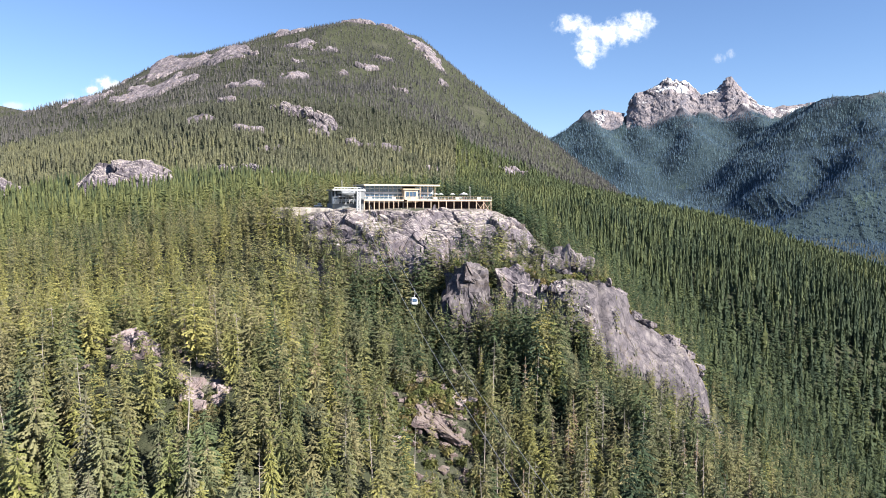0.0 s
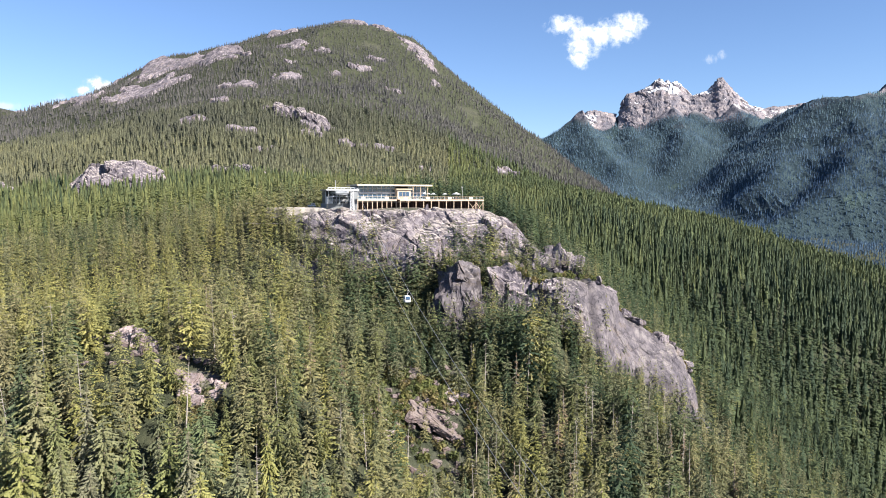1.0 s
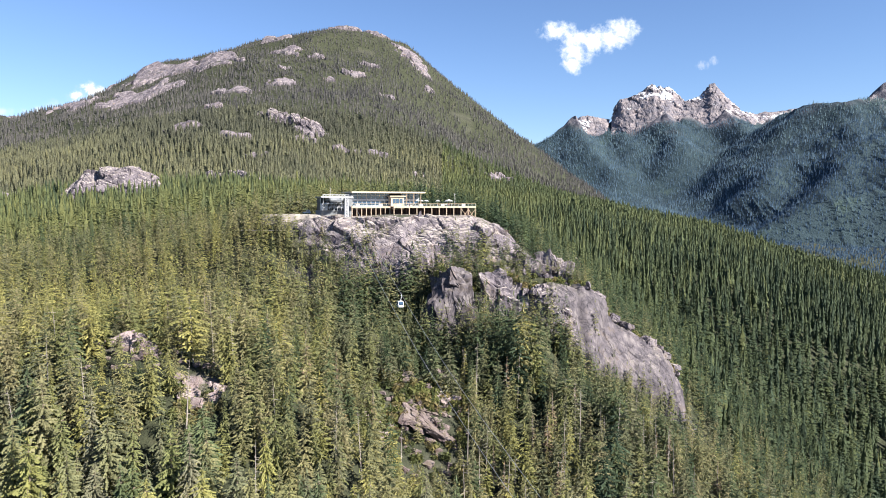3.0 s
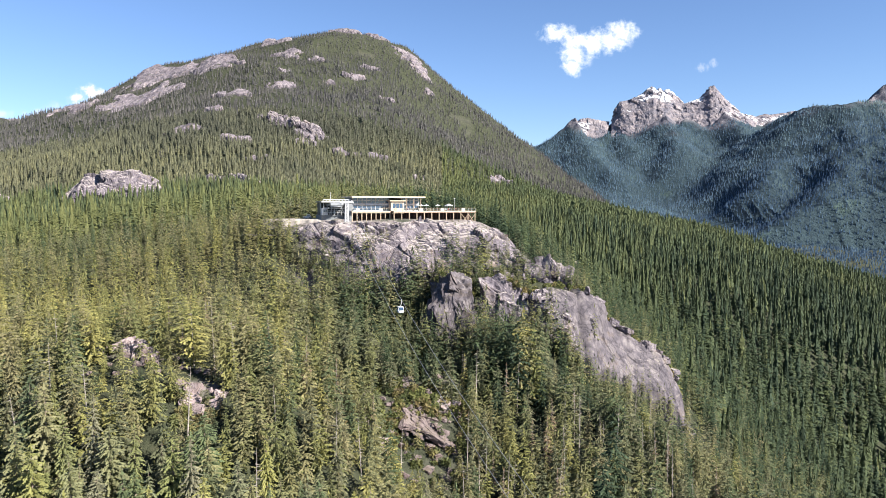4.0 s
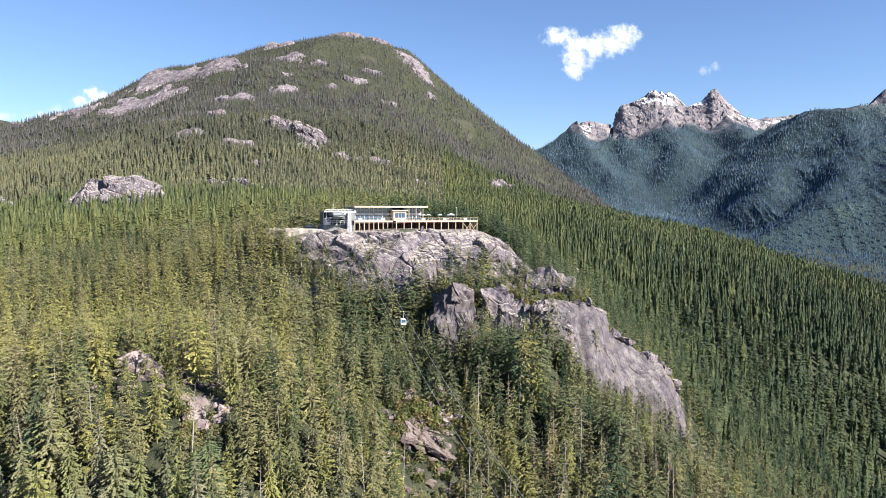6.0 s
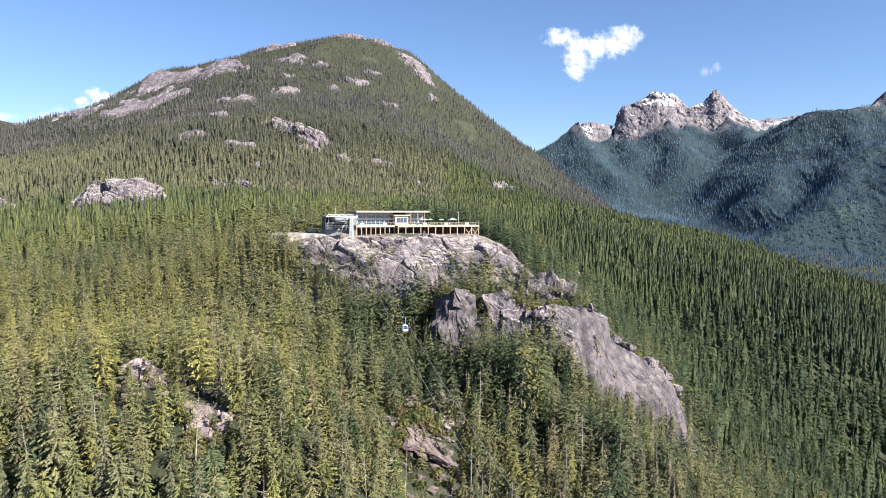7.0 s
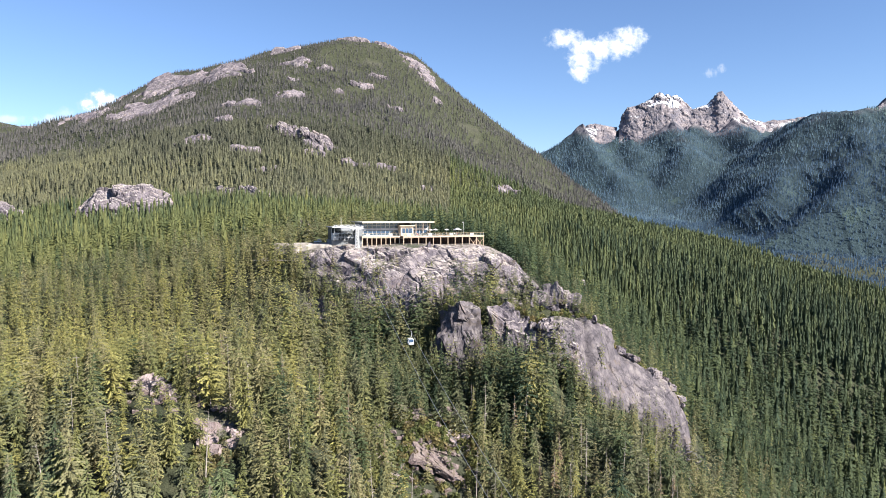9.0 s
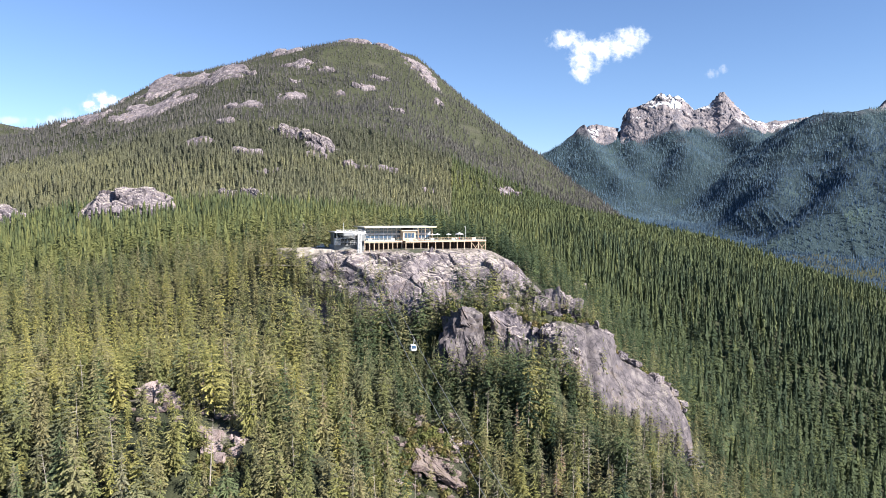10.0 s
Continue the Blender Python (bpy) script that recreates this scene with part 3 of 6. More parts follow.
def rock_mass(name, crest, foot, nu, nv, seed, label, back=9.0, bulge=1.5, rough=1.0, block=5.0, mat=None, deep=6.0, kind="structure", lean=(0, 1, 0), steps=(), rise=0.0, fine=1.0, crown=0.24, seam=0.8, plane=0.9, blocky=0.24, slant=0.10):
    """A body of jointed granite: from buried behind its crest, over the brow, down its face and into the ground."""
    top, low = along(crest, nu), along(foot, nu)
    ln = np.array(lean, float)
    rows = [top + ln * back + (0, 0, rise - 5), top + ln * back * 0.6 + (0, 0, rise - 0.4), top, top * 0.62 + low * 0.38 - ln * bulge + (0, 0, bulge * 0.4), top * 0.25 + low * 0.75 - ln * bulge * 0.8, low, low - ln * 1.0 + (0, 0, -deep)]
    knots = np.concatenate([[0, crown * 0.4, crown], crown + (1 - crown) * np.array([0.28, 0.58, 0.80, 1.0])])
    v = np.linspace(0, 1, nv)
    stack = np.stack(rows)
    g = np.empty((nv, nu, 3))
    for k in range(3):
        for i in range(nu):
            g[:, i, k] = np.interp(v, knots, stack[:, i, k])
    for _ in range(1):
        g[1:-1] = (g[:-2] + 2 * g[1:-1] + g[2:]) / 4
    du, dv = np.gradient(g, axis=1), np.gradient(g, axis=0)
    nrm = np.cross(du, dv)
    nrm /= np.linalg.norm(nrm, axis=2, keepdims=True) + 1e-9
    if (nrm @ -ln).mean() < 0:
        nrm = -nrm
    off = Vector((seed * 13.7, seed * 7.1, seed * 3.3))
    disp = np.empty((nv, nu))
    for j in range(nv):
        for i in range(nu):
            p = Vector(g[j, i]) + off
            w = p + noise.noise_vector(p * (0.5 / block)) * (0.22 * block)
            big, crack = joint_block(w, block)
            small, crack2 = joint_block(w, block * 0.36)
            disp[j, i] = rough * (block * (blocky * big + 0.055 * fine * small) + seam * (crack - 1) + 0.5 * seam * fine * (crack2 - 1) + 0.10 * noise.fractal(p * 0.9, 0.7, 2.1, 3))
    across = g[:, :, 0] * 0.94 - g[:, :, 1] * 0.25
    warp = fbm(across + 50 * seed, g[:, :, 2], block, 2, seed) * block * 0.25
    fa, fb = across + 0.38 * g[:, :, 2] + warp, g[:, :, 2] * 1.15 - 0.22 * across + 0.4 * g[:, :, 1]
    disp += rough * plane * (facets(fa, fb, block * 1.3, seed) + 0.45 * facets(fb, fa, block * 0.55, seed + 1))
    u = np.linspace(0, 1, nu)
    for u0, w0, depth in steps:
        at = u[None, :] - slant * (np.linspace(0, 1, nv) - 0.5)[:, None]
        disp -= depth * np.clip((at - (u0 - w0)) / w0, 0, 1) ** 1.5 * smooth(u0 + 0.035, u0 - 0.005, at)
    edge = np.minimum(1, np.minimum(np.arange(nu), np.arange(nu)[::-1]) / (nu * 0.06 + 1))
    g += nrm * disp[:, :, None] * (0.3 + 0.7 * edge)[None, :, None]
    drop = (1 - edge) ** 2
    g[:, :, 2] -= drop[None, :] * 2.0
    ob = mesh_object(name, g.reshape(-1, 3), grid_faces(nu, nv), mat or granite)
    return tagged(ob, label, "cliff" if kind == "structure" else "rock", kind=kind if kind == "structure" else "")


dome = rock_mass("cliff_1", [(-68, 292, 91), (-60, 282, 92.6), (-50, 272, 93), (-42, 266, 92.9), (-30, 264, 93.0), (-15, 263, 93.1), (0, 265, 93.1), (12, 268, 93.0), (20, 273, 89.8), (26, 279, 84.5), (33, 285, 76)],
                 [(-62, 270, 82), (-56, 264, 80), (-46, 257, 78), (-30, 247, 74), (-15, 243, 72), (0, 244, 73), (14, 251, 78), (24, 259, 79), (32, 268, 77), (37, 277, 75)], 240, 130, 1,
                 "grey granite dome below the lodge, cracked and streaked", back=21, bulge=2.5, rough=1.0, block=9, rise=0.0, crown=0.42, fine=0.9, seam=0.35, plane=1.5)
rock_mass("cliff_2", [(30, 231, 71), (36, 230, 72.5), (45, 230, 71.8), (50, 232.5, 69), (54, 234, 66), (55, 235, 61), (58, 236.5, 58), (67, 239, 52.5), (75, 240, 47.5), (80, 238, 38), (82, 236, 31)],
          [(30, 219, 64), (34, 216, 58), (45, 218, 52), (52, 222, 48), (60, 225, 44), (69, 228, 40), (77, 231, 33), (80, 232, 28)], 190, 90, 2,
          "smooth grey granite slab sloping to the valley", back=8, bulge=0.4, rough=0.46, block=12, deep=12, mat=slab_granite, fine=0.5, seam=0.12, plane=2.2, blocky=0.07, slant=0.22, steps=((0.24, 0.12, 1.5), (0.58, 0.16, 0.5)))
rock_mass("cliff_22", [(28, 229.5, 70), (31, 228.5, 72.3), (35, 227.5, 71.5), (39, 226, 67), (42, 225, 62)], [(29, 221, 64), (34, 217, 59), (40, 215.5, 55), (43, 216, 52)], 70, 60, 22,
          "broken pale ledges at the edge of the slab", back=4, bulge=0.3, rough=1.4, block=4)
rock_mass("cliff_10", [(-304, 585, 104), (-291, 575, 121), (-271, 570, 127), (-251, 570, 127), (-234, 572, 121), (-220, 580, 110)], [(-303, 562, 95), (-286, 552, 94), (-261, 548, 95), (-236, 552, 96), (-220, 562, 98)], 110, 60, 10,
          "bald granite knoll rising from the forest", back=22, bulge=4, rough=1.6, block=16, steps=((0.42, 0.12, 4.0),))
rock_mass("cliff_11", [(68, 420, 62), (73, 416, 68), (79, 415, 67), (86, 418, 60)], [(68, 408, 57), (75, 405, 58), (84, 408, 53)], 40, 26, 11,
          "pale granite outcrop on the forested slope", back=6, bulge=1, rough=0.9, block=4)
rock_mass("cliff_12", [(-268, 1020, 226), (-245, 1008, 229), (-222, 996, 224), (-196, 980, 218), (-172, 966, 205), (-160, 960, 196)], [(-268, 1002, 208), (-240, 988, 209), (-215, 976, 205), (-185, 960, 198), (-160, 950, 188)], 90, 30, 12,
          "grey cliff band across the forested mountain", back=14, bulge=1.5, rough=2.0, block=14)
rock_mass("cliff_13", [(-256, 752, 124), (-240, 742, 132), (-222, 732, 128), (-204, 722, 131), (-186, 704, 125), (-168, 684, 119), (-152, 662, 109)], [(-256, 738, 116), (-225, 720, 116), (-200, 708, 115), (-180, 690, 112), (-152, 652, 102)], 90, 24, 13,
          "broken pale granite ledge among small trees", back=8, bulge=0.8, rough=1.6, block=8)
rock_mass("cliff_14", [(-386, 575, 104), (-374, 570, 113), (-362, 568, 114), (-348, 572, 103)], [(-386, 560, 98), (-368, 554, 98), (-350, 560, 97)], 40, 26, 14, "granite knoll at the edge of the forest", back=10, bulge=1.5, rough=1.5, block=9)
rock_mass("cliff_15", [(-98, 412, 97), (-90, 406, 103), (-80, 402, 101), (-68, 396, 96)], [(-98, 402, 92), (-84, 395, 93), (-70, 390, 91)], 40, 22, 15, "pale granite outcrop behind the lodge", back=6, bulge=0.5, rough=1.0, block=5)


def slope_outcrop(name, cx, cy, rx_, ry_, turn, seed, label):
    """Bare granite showing through the mountain side: slabs that dip with the slope, broken into steps, ragged at the rim."""
    c, n = math.cos(radians(turn)), math.sin(radians(turn))
    nu, nv = int(np.clip(rx_ * 1.1, 36, 110)), int(np.clip(ry_ * 1.4, 26, 80))
    U, V = np.meshgrid(np.linspace(-1.5, 1.5, nu), np.linspace(-1.5, 1.5, nv))
    X, Y = cx + c * U * rx_ - n * V * ry_, cy + n * U * rx_ + c * V * ry_
    m = patch(X, Y, cx, cy, rx_, ry_, turn, 0.9, 0.3 * (rx_ + ry_)) * smooth(-0.42, -0.2, fbm(X, Y, 0.22 * (rx_ + ry_) + 4, 3, seed + 4))
    size = 0.35 * (rx_ + ry_) + 5
    slabs = facets(X + 0.5 * Y, 0.9 * Y - 0.3 * X, size, seed) * 2.2 + facets(X - 0.4 * Y, Y + 0.2 * X, size * 0.4, seed + 1) * 1.6 + fbm(X, Y, 9, 3, seed + 2) * 1.4
    steps = (((Y - 0.35 * X) / (size * 0.5) + 0.5 * fbm(X, Y, size, 2, seed + 3)) % 1.0) * 3.0
    ob = mesh_object(name, np.stack([X, Y, land(X, Y) - 9 * (1 - m) + m * (2.2 + slabs + steps)], 2).reshape(-1, 3), grid_faces(nu, nv), high_granite)
    return tagged(ob, label, "cliff", kind="structure")


for n, args in enumerate(MOUNTAIN_ROCK):
    slope_outcrop("cliff_%d" % (70 + n), *args, 230 + 5 * n, "broad bald granite shoulder of the mountain" if n < 3 else "bare granite patch on the forested mountain")


def stone(rng, centre, size, turn, jitter=0.10, cut=0.22):
    """An angular block: a box with its corners knocked off unevenly, its faces broken and cracked, as triangles."""
    m = Matrix.Translation(centre) @ Euler([radians(a) for a in turn]).to_matrix().to_4x4()
    bm = bmesh.new()
    for sx in (-1, 1):
        for sy in (-1, 1):
            for sz in (-1, 1):
                base = [sx * (0.5 + rng.uniform(-jitter, jitter)), sy * (0.5 + rng.uniform(-jitter, jitter)), sz * (0.5 + rng.uniform(-jitter, jitter))]
                for axis in range(3):
                    p = list(base)
                    p[axis] *= 1 - 2 * rng.uniform(0.02, cut)
                    bm.verts.new(m @ Vector((p[0] * size[0], p[1] * size[1], p[2] * size[2])))
    bmesh.ops.convex_hull(bm, input=bm.verts)
    bmesh.ops.triangulate(bm, faces=bm.faces)
    bm.verts.index_update()
    tri = np.array([[v.co[:] for v in f.verts] for f in bm.faces])
    bm.free()
    for _ in range(3 if max(size) > 3.4 else 2 if max(size) > 2.3 else 1):
        a, b, c = tri[:, 0], tri[:, 1], tri[:, 2]
        ab, bc, ca = (a + b) / 2, (b + c) / 2, (c + a) / 2
        tri = np.concatenate([np.stack(t, 1) for t in ((a, ab, ca), (ab, b, bc), (ca, bc, c), (ab, bc, ca))])
    uniq, back = np.unique(np.round(tri.reshape(-1, 3), 4), axis=0, return_inverse=True)
    rough = min(1.0, max(size) / 9)
    moved = []
    for p in uniq:
        v = Vector(p)
        w = v + noise.noise_vector(v * 0.35) * 0.35
        big, crack = joint_block(w, 3.4 * rough + 0.8)
        small, crack2 = joint_block(w, 1.3 * rough + 0.35)
        out = (v - Vector(centre)).normalized()
        moved.append(v + noise.noise_vector(v * 0.25) * (0.5 * rough) + noise.noise_vector(v * 2.2) * (0.12 * rough) + out * rough * (1.5 * big + 0.5 * small + 0.5 * (crack - 1) + 0.25 * (crack2 - 1)))
    return np.array([m_[:] for m_ in moved])[back.ravel()].reshape(-1, 3)


def crag(name, stones, seed, label, mat=None, jitter=0.10, cut=0.22, kind="structure"):
    """One outcrop of jointed granite from its blocks: centre, size and turn of each."""
    rng_ = random.Random(seed)
    pts = []
    for c, size, turn in stones:
        pts.append(stone(rng_, c, size, turn, jitter, cut))
    pts = np.concatenate(pts)
    ob = mesh_object(name, pts, np.arange(len(pts)).reshape(-1, 3), mat or slab_granite)
    return tagged(ob, label, "cliff", kind=kind)


crag("cliff_3", [((3.8, 224.0, 66.6), (10, 9, 18), (-22, -10, 12)), ((-0.4, 222.0, 64.8), (7.5, 7, 16), (-20, 12, -18)), ((7.6, 222.6, 63.4), (7, 8, 15), (-24, -14, 24)), ((1.8, 219.6, 62.4), (6, 5, 13), (-18, -18, 30)),
                 ((5.8, 218.8, 60.6), (6.5, 5, 11), (-20, 10, -24)), ((-3.6, 223.6, 62.5), (6, 6, 12), (-14, 16, 8)), ((3.8, 224.4, 73.6), (7.0, 5, 6), (-26, 14, 35)), ((10.6, 225.0, 62.0), (6, 6, 11), (-20, -8, 10))], 3, "blocky grey granite outcrop among the trees", None, 0.14, 0.34)
crag("cliff_4", [((18.4, 231.0, 69.0), (9, 7, 12), (-26, -8, 10)), ((14.8, 230.5, 67.0), (6, 6, 10), (-20, 14, -20)), ((22.4, 229.6, 66.6), (7, 6, 10), (-24, -12, 26)), ((20.8, 225.6, 63.6), (6, 5, 8), (-22, 6, -10)),
                 ((25.6, 226.8, 63.0), (5, 5, 8), (-24, -14, 20)), ((17.0, 226.6, 62.8), (5, 4, 7), (-18, 10, 30)), ((28.0, 229.5, 66.0), (5, 5, 7), (-20, 10, 0))], 4, "weathered pinkish granite outcrop with ledges", granite, 0.14, 0.34)
crag("cliff_5", [((30.5, 248, 74.5), (7, 6, 7), (-20, 6, 10)), ((36.5, 250, 76.0), (7, 6, 8), (-22, -8, -14)), ((42.0, 250, 74.0), (6, 6, 8), (-18, 10, 20)), ((34.0, 245.5, 71.5), (6, 5, 6), (-24, 8, -20)), ((40.0, 246, 70.5), (6, 5, 6), (-20, -10, 6))], 5,
     "pale broken granite ledges with scrub", granite, 0.14, 0.34)
for n, (x, y, w, h) in enumerate(((30, 262, 5, 3), (34, 256, 4, 2.5), (22, 243, 6, 4), (46, 240, 4, 3), (50, 246, 4, 3))):
    z = float(land(np.array([x]), np.array([y]))[0])
    crag("cliff_%d" % (23 + n), [((x - w * 0.25, y, z + h * 0.2), (w * 0.7, 3.5, h * 1.6), (-16, 8, 20 * n)), ((x + w * 0.3, y + 0.6, z), (w * 0.6, 3.2, h * 1.3), (-20, -10, 35 - 12 * n))], 40 + n, "pale granite ledge among stunted trees", granite, 0.14, 0.34)

# loose blocks along the brow of the slab and on the ledges beside it
rg_ = random.Random(95)
brow = []
for line, n, back in (([(46, 231, 71), (51, 234, 66.5), (56, 236, 60), (62, 238, 56), (70, 239.5, 51), (76, 240, 46.5), (80, 238, 39)], 26, 1.2), ([(30, 227, 70), (33, 224, 67), (37, 221, 62), (41, 219, 57)], 16, -1.0), ([(2, 250, 80), (14, 256, 84), (24, 264, 83)], 14, 0.0)):
    for p in along(line, 200)[[rg_.randrange(200) for _ in range(n)]]:
        w = rg_.uniform(1.0, 2.9)
        brow.append(((p[0] + rg_.gauss(0, 0.7), p[1] + back + rg_.gauss(0, 0.8), p[2] + 0.1 * w), (w * 1.4, w * 1.2, w * 0.9), (rg_.uniform(-20, 10), rg_.uniform(-5, 35), rg_.uniform(0, 90))))
tagged(crag("brow_rocks", brow, 96, "", granite, 0.14, 0.3), "pale broken blocks along the brow of the slab", "rocks", kind="stuff")

# the gully: plates of rust-stained granite that dip to the valley and overhang
crag("cliff_6", [((-5.6, 167.6, 46.9), (7, 7, 1.3), (14, 24, 4)), ((-2.0, 166.6, 45.1), (8, 6.5, 1.1), (12, 30, 10)), ((1.6, 165.6, 42.9), (6, 6, 1.0), (10, 33, -4)), ((-3.6, 168.8, 46.6), (9, 5, 0.9), (16, 27, 14)), ((-1.0, 170.0, 43.6), (12, 4, 3.0), (4, 28, 2)),
                 ((-8.6, 169.4, 48.4), (5, 5, 1.4), (18, 16, -14)), ((-3.0, 171.6, 48.0), (6, 4, 1.2), (22, 22, 10))], 6,
     "rust-stained granite slab overhanging the gully", rust_rock, 0.12, 0.3)
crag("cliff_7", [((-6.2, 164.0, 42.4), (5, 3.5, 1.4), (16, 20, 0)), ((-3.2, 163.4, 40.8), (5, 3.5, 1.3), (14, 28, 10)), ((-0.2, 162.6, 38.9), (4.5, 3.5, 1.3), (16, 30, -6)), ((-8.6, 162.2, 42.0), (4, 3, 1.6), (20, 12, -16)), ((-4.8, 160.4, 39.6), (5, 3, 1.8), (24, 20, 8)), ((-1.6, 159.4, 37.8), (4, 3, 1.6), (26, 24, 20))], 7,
     "pale broken ledge below the overhang", lit_rust, 0.14, 0.3)
crag("cliff_17", [((-0.2, 188, 51.3), (7.5, 5, 1.8), (18, 14, 0)), ((1.2, 190, 49.6), (5, 4, 2.4), (0, 8, 10)), ((-2.6, 189.5, 50.4), (4, 4, 2.0), (14, 10, -14))], 17, "rust-stained boulder face above the gully", rust_rock, 0.08, 0.16)
crag("cliff_60", [((-12.5, 184, 52.8), (9, 5, 1.8), (26, 12, 0)), ((-8.4, 181.5, 51.2), (6, 4, 1.8), (24, 22, 6)), ((-6.4, 178.5, 50.0), (6, 3, 2.0), (12, 26, 0))], 60, "weathered ledge in scrub above the gully", rust_rock, 0.08, 0.16)
crag("cliff_61", [((1.2, 176, 48.6), (6, 4, 1.8), (24, 20, 0)), ((3.4, 175, 47.0), (4, 4, 1.8), (20, 26, 10))], 61, "pinkish boulder face in the gully", lit_rust, 0.08, 0.16)
crag("cliff_62", [((-16.2, 160, 46.8), (3.5, 3, 2.6), (20, 6, 0)), ((-14.0, 158.4, 45.4), (4.5, 3, 2.2), (26, 18, 10)), ((-17.0, 164, 48.4), (3, 3, 2.4), (20, 0, 20)), ((-13.0, 155, 43.0), (4, 3, 2), (26, 10, 0))], 62, "pinkish broken rock among shrubs", lit_rust, 0.1, 0.2)
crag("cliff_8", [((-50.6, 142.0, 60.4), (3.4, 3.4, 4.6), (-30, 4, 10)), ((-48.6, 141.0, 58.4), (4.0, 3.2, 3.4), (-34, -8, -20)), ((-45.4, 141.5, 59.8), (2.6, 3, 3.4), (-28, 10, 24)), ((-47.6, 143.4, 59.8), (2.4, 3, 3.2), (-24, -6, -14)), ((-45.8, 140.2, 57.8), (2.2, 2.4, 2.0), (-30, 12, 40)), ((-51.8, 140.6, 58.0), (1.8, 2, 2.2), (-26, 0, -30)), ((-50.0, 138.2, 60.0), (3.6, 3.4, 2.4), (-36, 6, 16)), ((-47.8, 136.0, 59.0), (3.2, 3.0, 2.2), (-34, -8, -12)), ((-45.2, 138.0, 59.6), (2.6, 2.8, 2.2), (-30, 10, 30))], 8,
     "small pinkish granite face among trees", lit_rust, 0.14, 0.3)
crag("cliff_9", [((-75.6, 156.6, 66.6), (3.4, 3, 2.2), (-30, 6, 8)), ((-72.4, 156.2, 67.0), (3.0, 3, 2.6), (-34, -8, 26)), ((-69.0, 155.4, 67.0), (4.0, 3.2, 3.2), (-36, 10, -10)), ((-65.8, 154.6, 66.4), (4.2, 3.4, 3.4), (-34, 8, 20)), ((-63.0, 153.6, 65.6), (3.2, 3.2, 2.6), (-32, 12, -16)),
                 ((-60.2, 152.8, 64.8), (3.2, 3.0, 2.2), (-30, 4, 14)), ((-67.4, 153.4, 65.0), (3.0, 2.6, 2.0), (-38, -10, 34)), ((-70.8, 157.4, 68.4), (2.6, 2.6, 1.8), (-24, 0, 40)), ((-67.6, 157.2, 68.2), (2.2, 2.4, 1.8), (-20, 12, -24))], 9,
     "low pale granite ledge among trees", lit_rust, 0.14, 0.3)

# loose rock lying in the gully and at the foot of the ledges
rg_ = random.Random(93)
scree = []
for n in range(120):
    x, y = (rg_.gauss(-6, 5), rg_.gauss(166, 8)) if n < 90 else (rg_.gauss(-64, 8), rg_.gauss(151, 4))
    w = rg_.uniform(0.5, 1.7)
    scree.append(((x, y, float(land(np.array([x]), np.array([y]))[0]) + 0.1 * w), (w * 1.3, w, w * 0.7), (rg_.uniform(-20, 30), rg_.uniform(-10, 30), rg_.uniform(0, 90))))
tagged(crag("scree", scree, 94, "", rust_rock, 0.14, 0.3), "loose pinkish rocks scattered in the gully", "rocks", kind="stuff")

# the jagged peaks of the far range, with old snow in their hollows
alpine_rock, al_, ab_ = material("alpine_rock", 0.9, 0.2)
crag = ramp(al_, [(0.34, (0.095, 0.096, 0.122)), (0.50, (0.190, 0.170, 0.182)), (0.68, (0.33, 0.282, 0.275))], noise_tex(al_, 0.022, 9, 0.75)).outputs[0]
strata = ramp(al_, [(0.44, (0.70, 0.72, 0.80)), (0.56, (1, 1, 1))], noise_tex(al_, 0.05, 6, 0.7, stretch=(0.5, 0.5, 2.0))).outputs[0]
bump(al_, ab_, noise_tex(al_, 0.06, 8, 0.75), 1.0, 8.0)
up_ = al_.nodes.new("ShaderNodeSeparateXYZ")
al_.links.new(al_.nodes.new("ShaderNodeNewGeometry").outputs["Normal"], up_.inputs[0])
lie = node(al_, "ShaderNodeMath")
lie.operation = 'MULTIPLY_ADD'
al_.links.new(up_.outputs[2], lie.inputs[0])
lie.inputs[1].default_value = 0.22
al_.links.new(noise_tex(al_, 0.0065, 4, 0.55), lie.inputs[2])
snow_at = ramp(al_, [(0.725, (0, 0, 0)), (0.745, (1, 1, 1))], lie.outputs[0]).outputs[0]
al_.links.new(mix(al_, snow_at, mix(al_, 0.8, crag, strata, 'MULTIPLY'), (0.60, 0.61, 0.64)), ab_.inputs["Base Color"])


def sunk(line):
    """Foot points let into the slopes of the range."""
    return [(x, y, float(range_height(np.array([x * 1.0]), np.array([y * 1.0]))[0]) - 8) for x, y in line]


